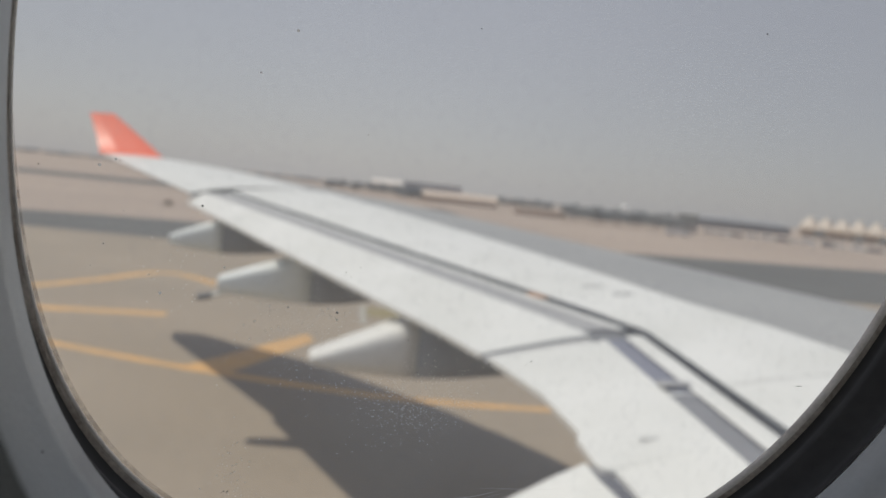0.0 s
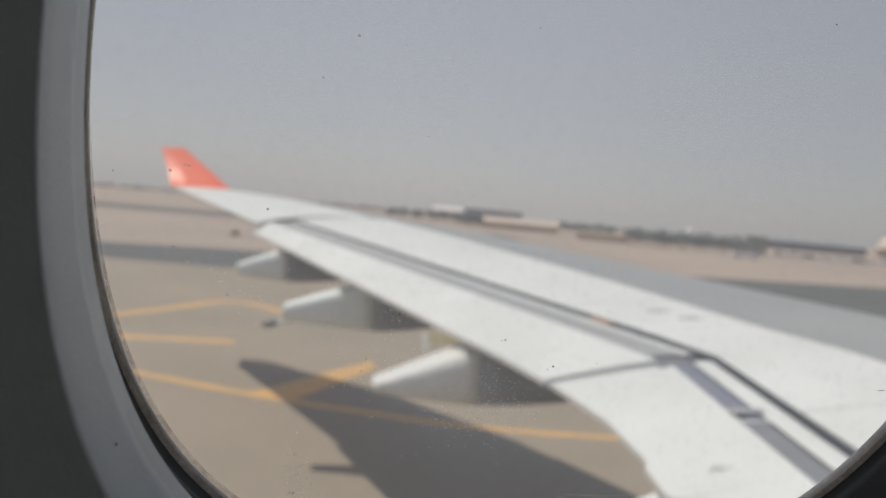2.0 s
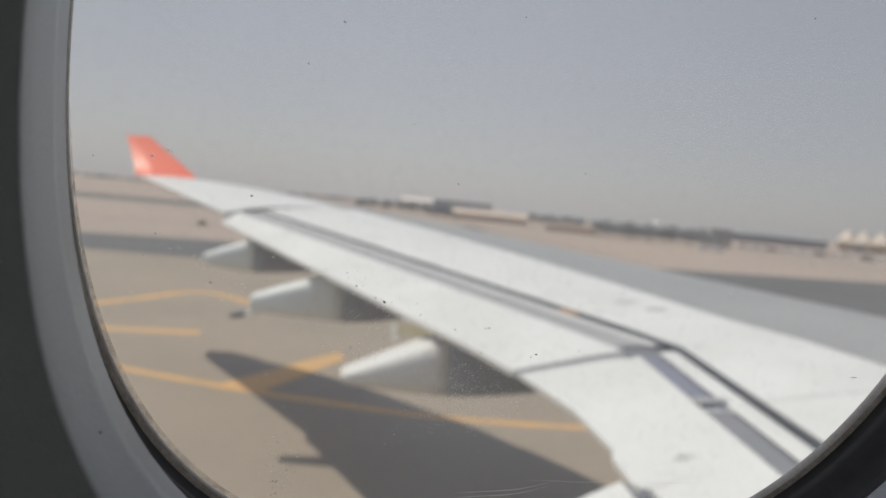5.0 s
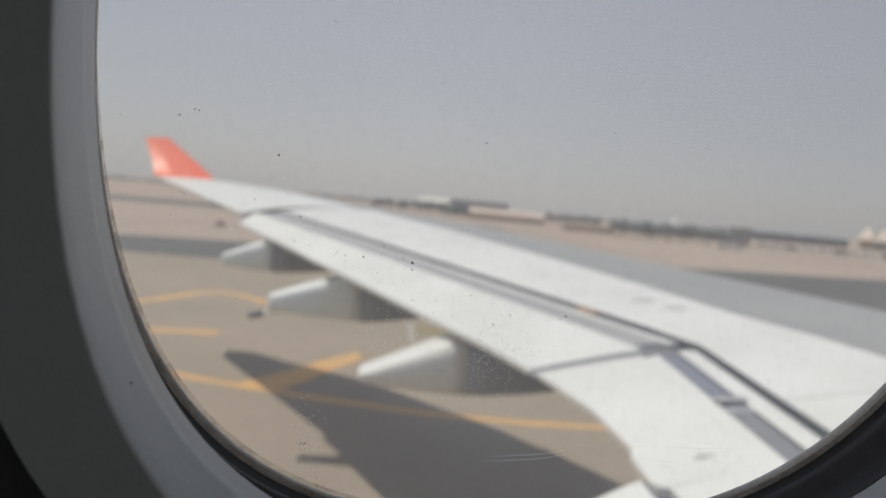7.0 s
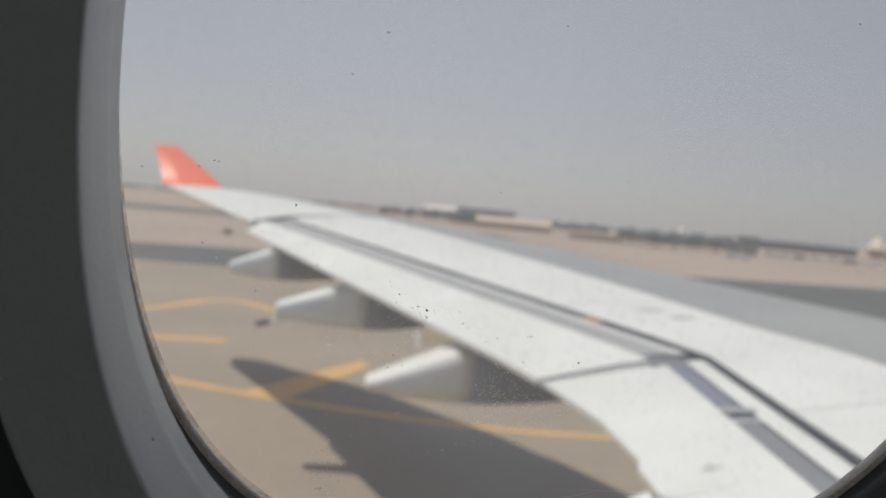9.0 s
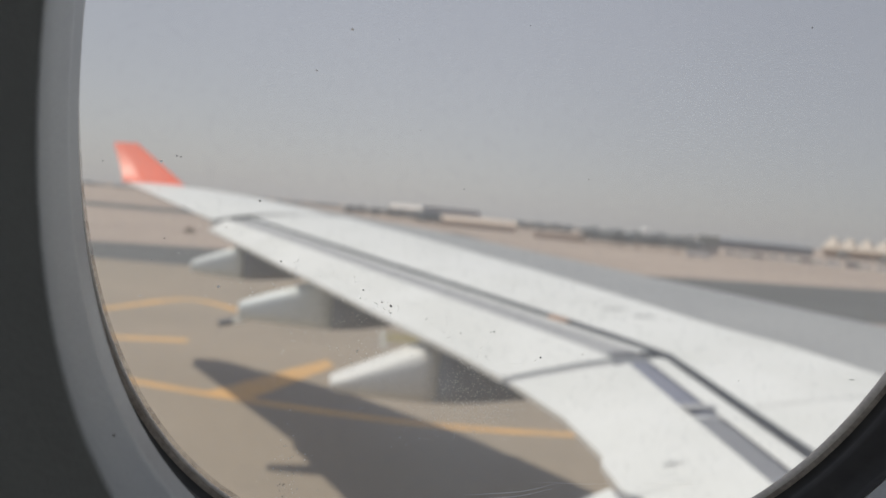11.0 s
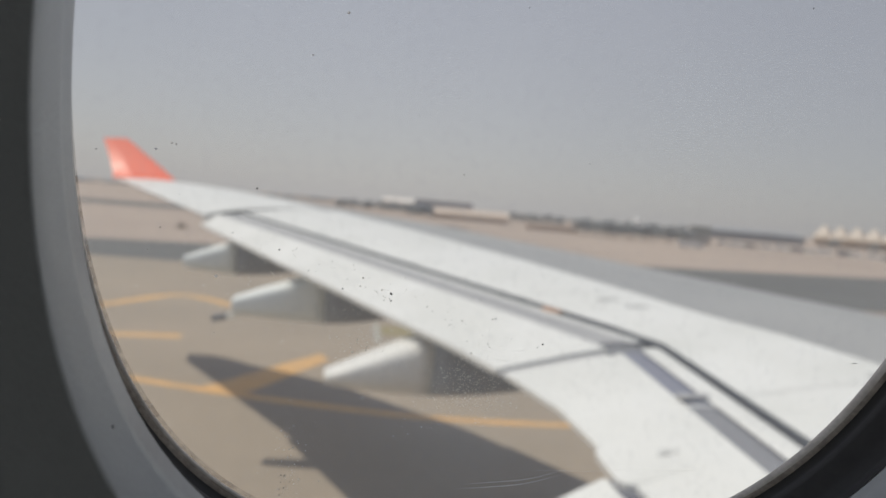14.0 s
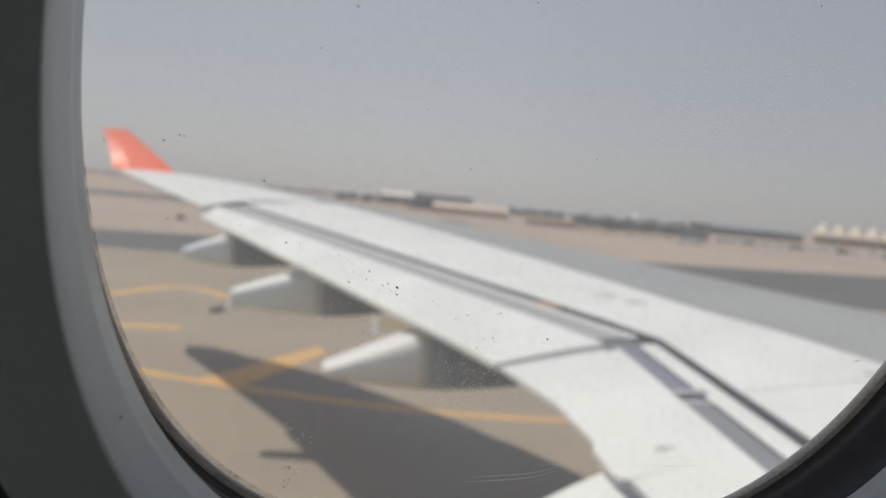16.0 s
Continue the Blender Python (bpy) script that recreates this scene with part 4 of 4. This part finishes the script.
# unseen fill lamps added to brighten the lining, set in made-up openings
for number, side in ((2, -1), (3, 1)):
    beside = tagged(empty("window_%d" % number, side * 0.92, PY, 5.76), "unseen frame added round a cabin fill lamp", "window", kind="structure")
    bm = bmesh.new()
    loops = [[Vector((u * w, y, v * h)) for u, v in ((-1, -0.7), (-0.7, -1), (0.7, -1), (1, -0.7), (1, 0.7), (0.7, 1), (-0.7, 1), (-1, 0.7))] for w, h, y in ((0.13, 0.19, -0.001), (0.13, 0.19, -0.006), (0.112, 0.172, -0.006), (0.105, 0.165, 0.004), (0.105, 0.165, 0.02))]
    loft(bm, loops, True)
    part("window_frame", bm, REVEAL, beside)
    for x0, x1, z0, z1 in ((0.80, 1.04, 4.61, 5.58), (0.80, 1.04, 5.94, 6.05), (1.04, 1.40, 4.61, 6.05)):
        a, b = sorted((side * x0, side * x1))
        tagged(box("wall_cabin_side", a, b, PY, PY + 0.05, z0, z1, PANEL), "grey cabin side wall beside the fill lamp", "wall", kind="structure")
    lamp = bpy.data.lights.new("cabin_fill_lamp", "AREA")
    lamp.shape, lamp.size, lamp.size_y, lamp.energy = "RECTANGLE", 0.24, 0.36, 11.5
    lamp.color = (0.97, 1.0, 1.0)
    cabin_fill = new("cabin_fill_lamp", lamp)
    cabin_fill.matrix_world = look((side * 0.92, PY + 0.03, 5.76), (side * 0.92, 0, 5.76))
    bm = bmesh.new()
    loft(bm, [[Vector((side * x, y, z)) for y, z in SECTION] for x in (1.4, 1.46)], True, True)
    tagged(part("wall_cabin_end", bm, LINING), "plain pale cabin partition", "wall", kind="structure")

# outer skin, unseen; its window hole is lowered to block sun and widened to clear the view
bm = bmesh.new()
FR, FZ = 2.80, 5.15
def on_skin(x, z):
    return Vector((x, math.sqrt(FR * FR - (z - FZ) ** 2) - 0.0, z))
hole = [on_skin(p.x + 0.015, lerp(p.z, WZ, 0.14) - 0.09) for p in oval(0.09, 0, 64)]
rect = []
for p in hole:
    d = Vector((p.x, 0, p.z - WZ))
    k = min(0.35 / max(abs(d.x), 1e-6), 0.40 / max(abs(d.z), 1e-6))
    rect.append(on_skin(d.x * k, WZ + d.z * k))
loft(bm, [oval(0.03, WY + 0.012, 64), oval(0.06, WY + 0.03, 64, 0.008, -0.028), hole, rect], True)
for x in (-16, 18):
    bm.faces.new([bm.verts.new((x, FR * math.cos(2 * math.pi * i / 40), FZ + FR * math.sin(2 * math.pi * i / 40))) for i in range(40)])
th0, th1 = math.asin((WZ - 0.40 - FZ) / FR), math.asin((WZ + 0.40 - FZ) / FR)
angs = [th0 - (2 * math.pi - (th1 - th0)) * i / 40 for i in range(41)]
for x0, x1 in ((-16, -0.35), (-0.35, 0.35), (0.35, 18)):
    loft(bm, [[Vector((x, FR * math.cos(a), FZ + FR * math.sin(a))) for x in (x0, x1)] for a in angs])
for x0, x1 in ((-16, -0.35), (0.35, 18)):
    loft(bm, [[Vector((x, FR * math.cos(a), FZ + FR * math.sin(a))) for x in (x0, x1)] for a in [lerp(th0, th1, i / 4) for i in range(5)]])
tagged(part("fuselage", bm, SKIN, None, "", True), "white airliner fuselage skin", "fuselage", kind="structure")
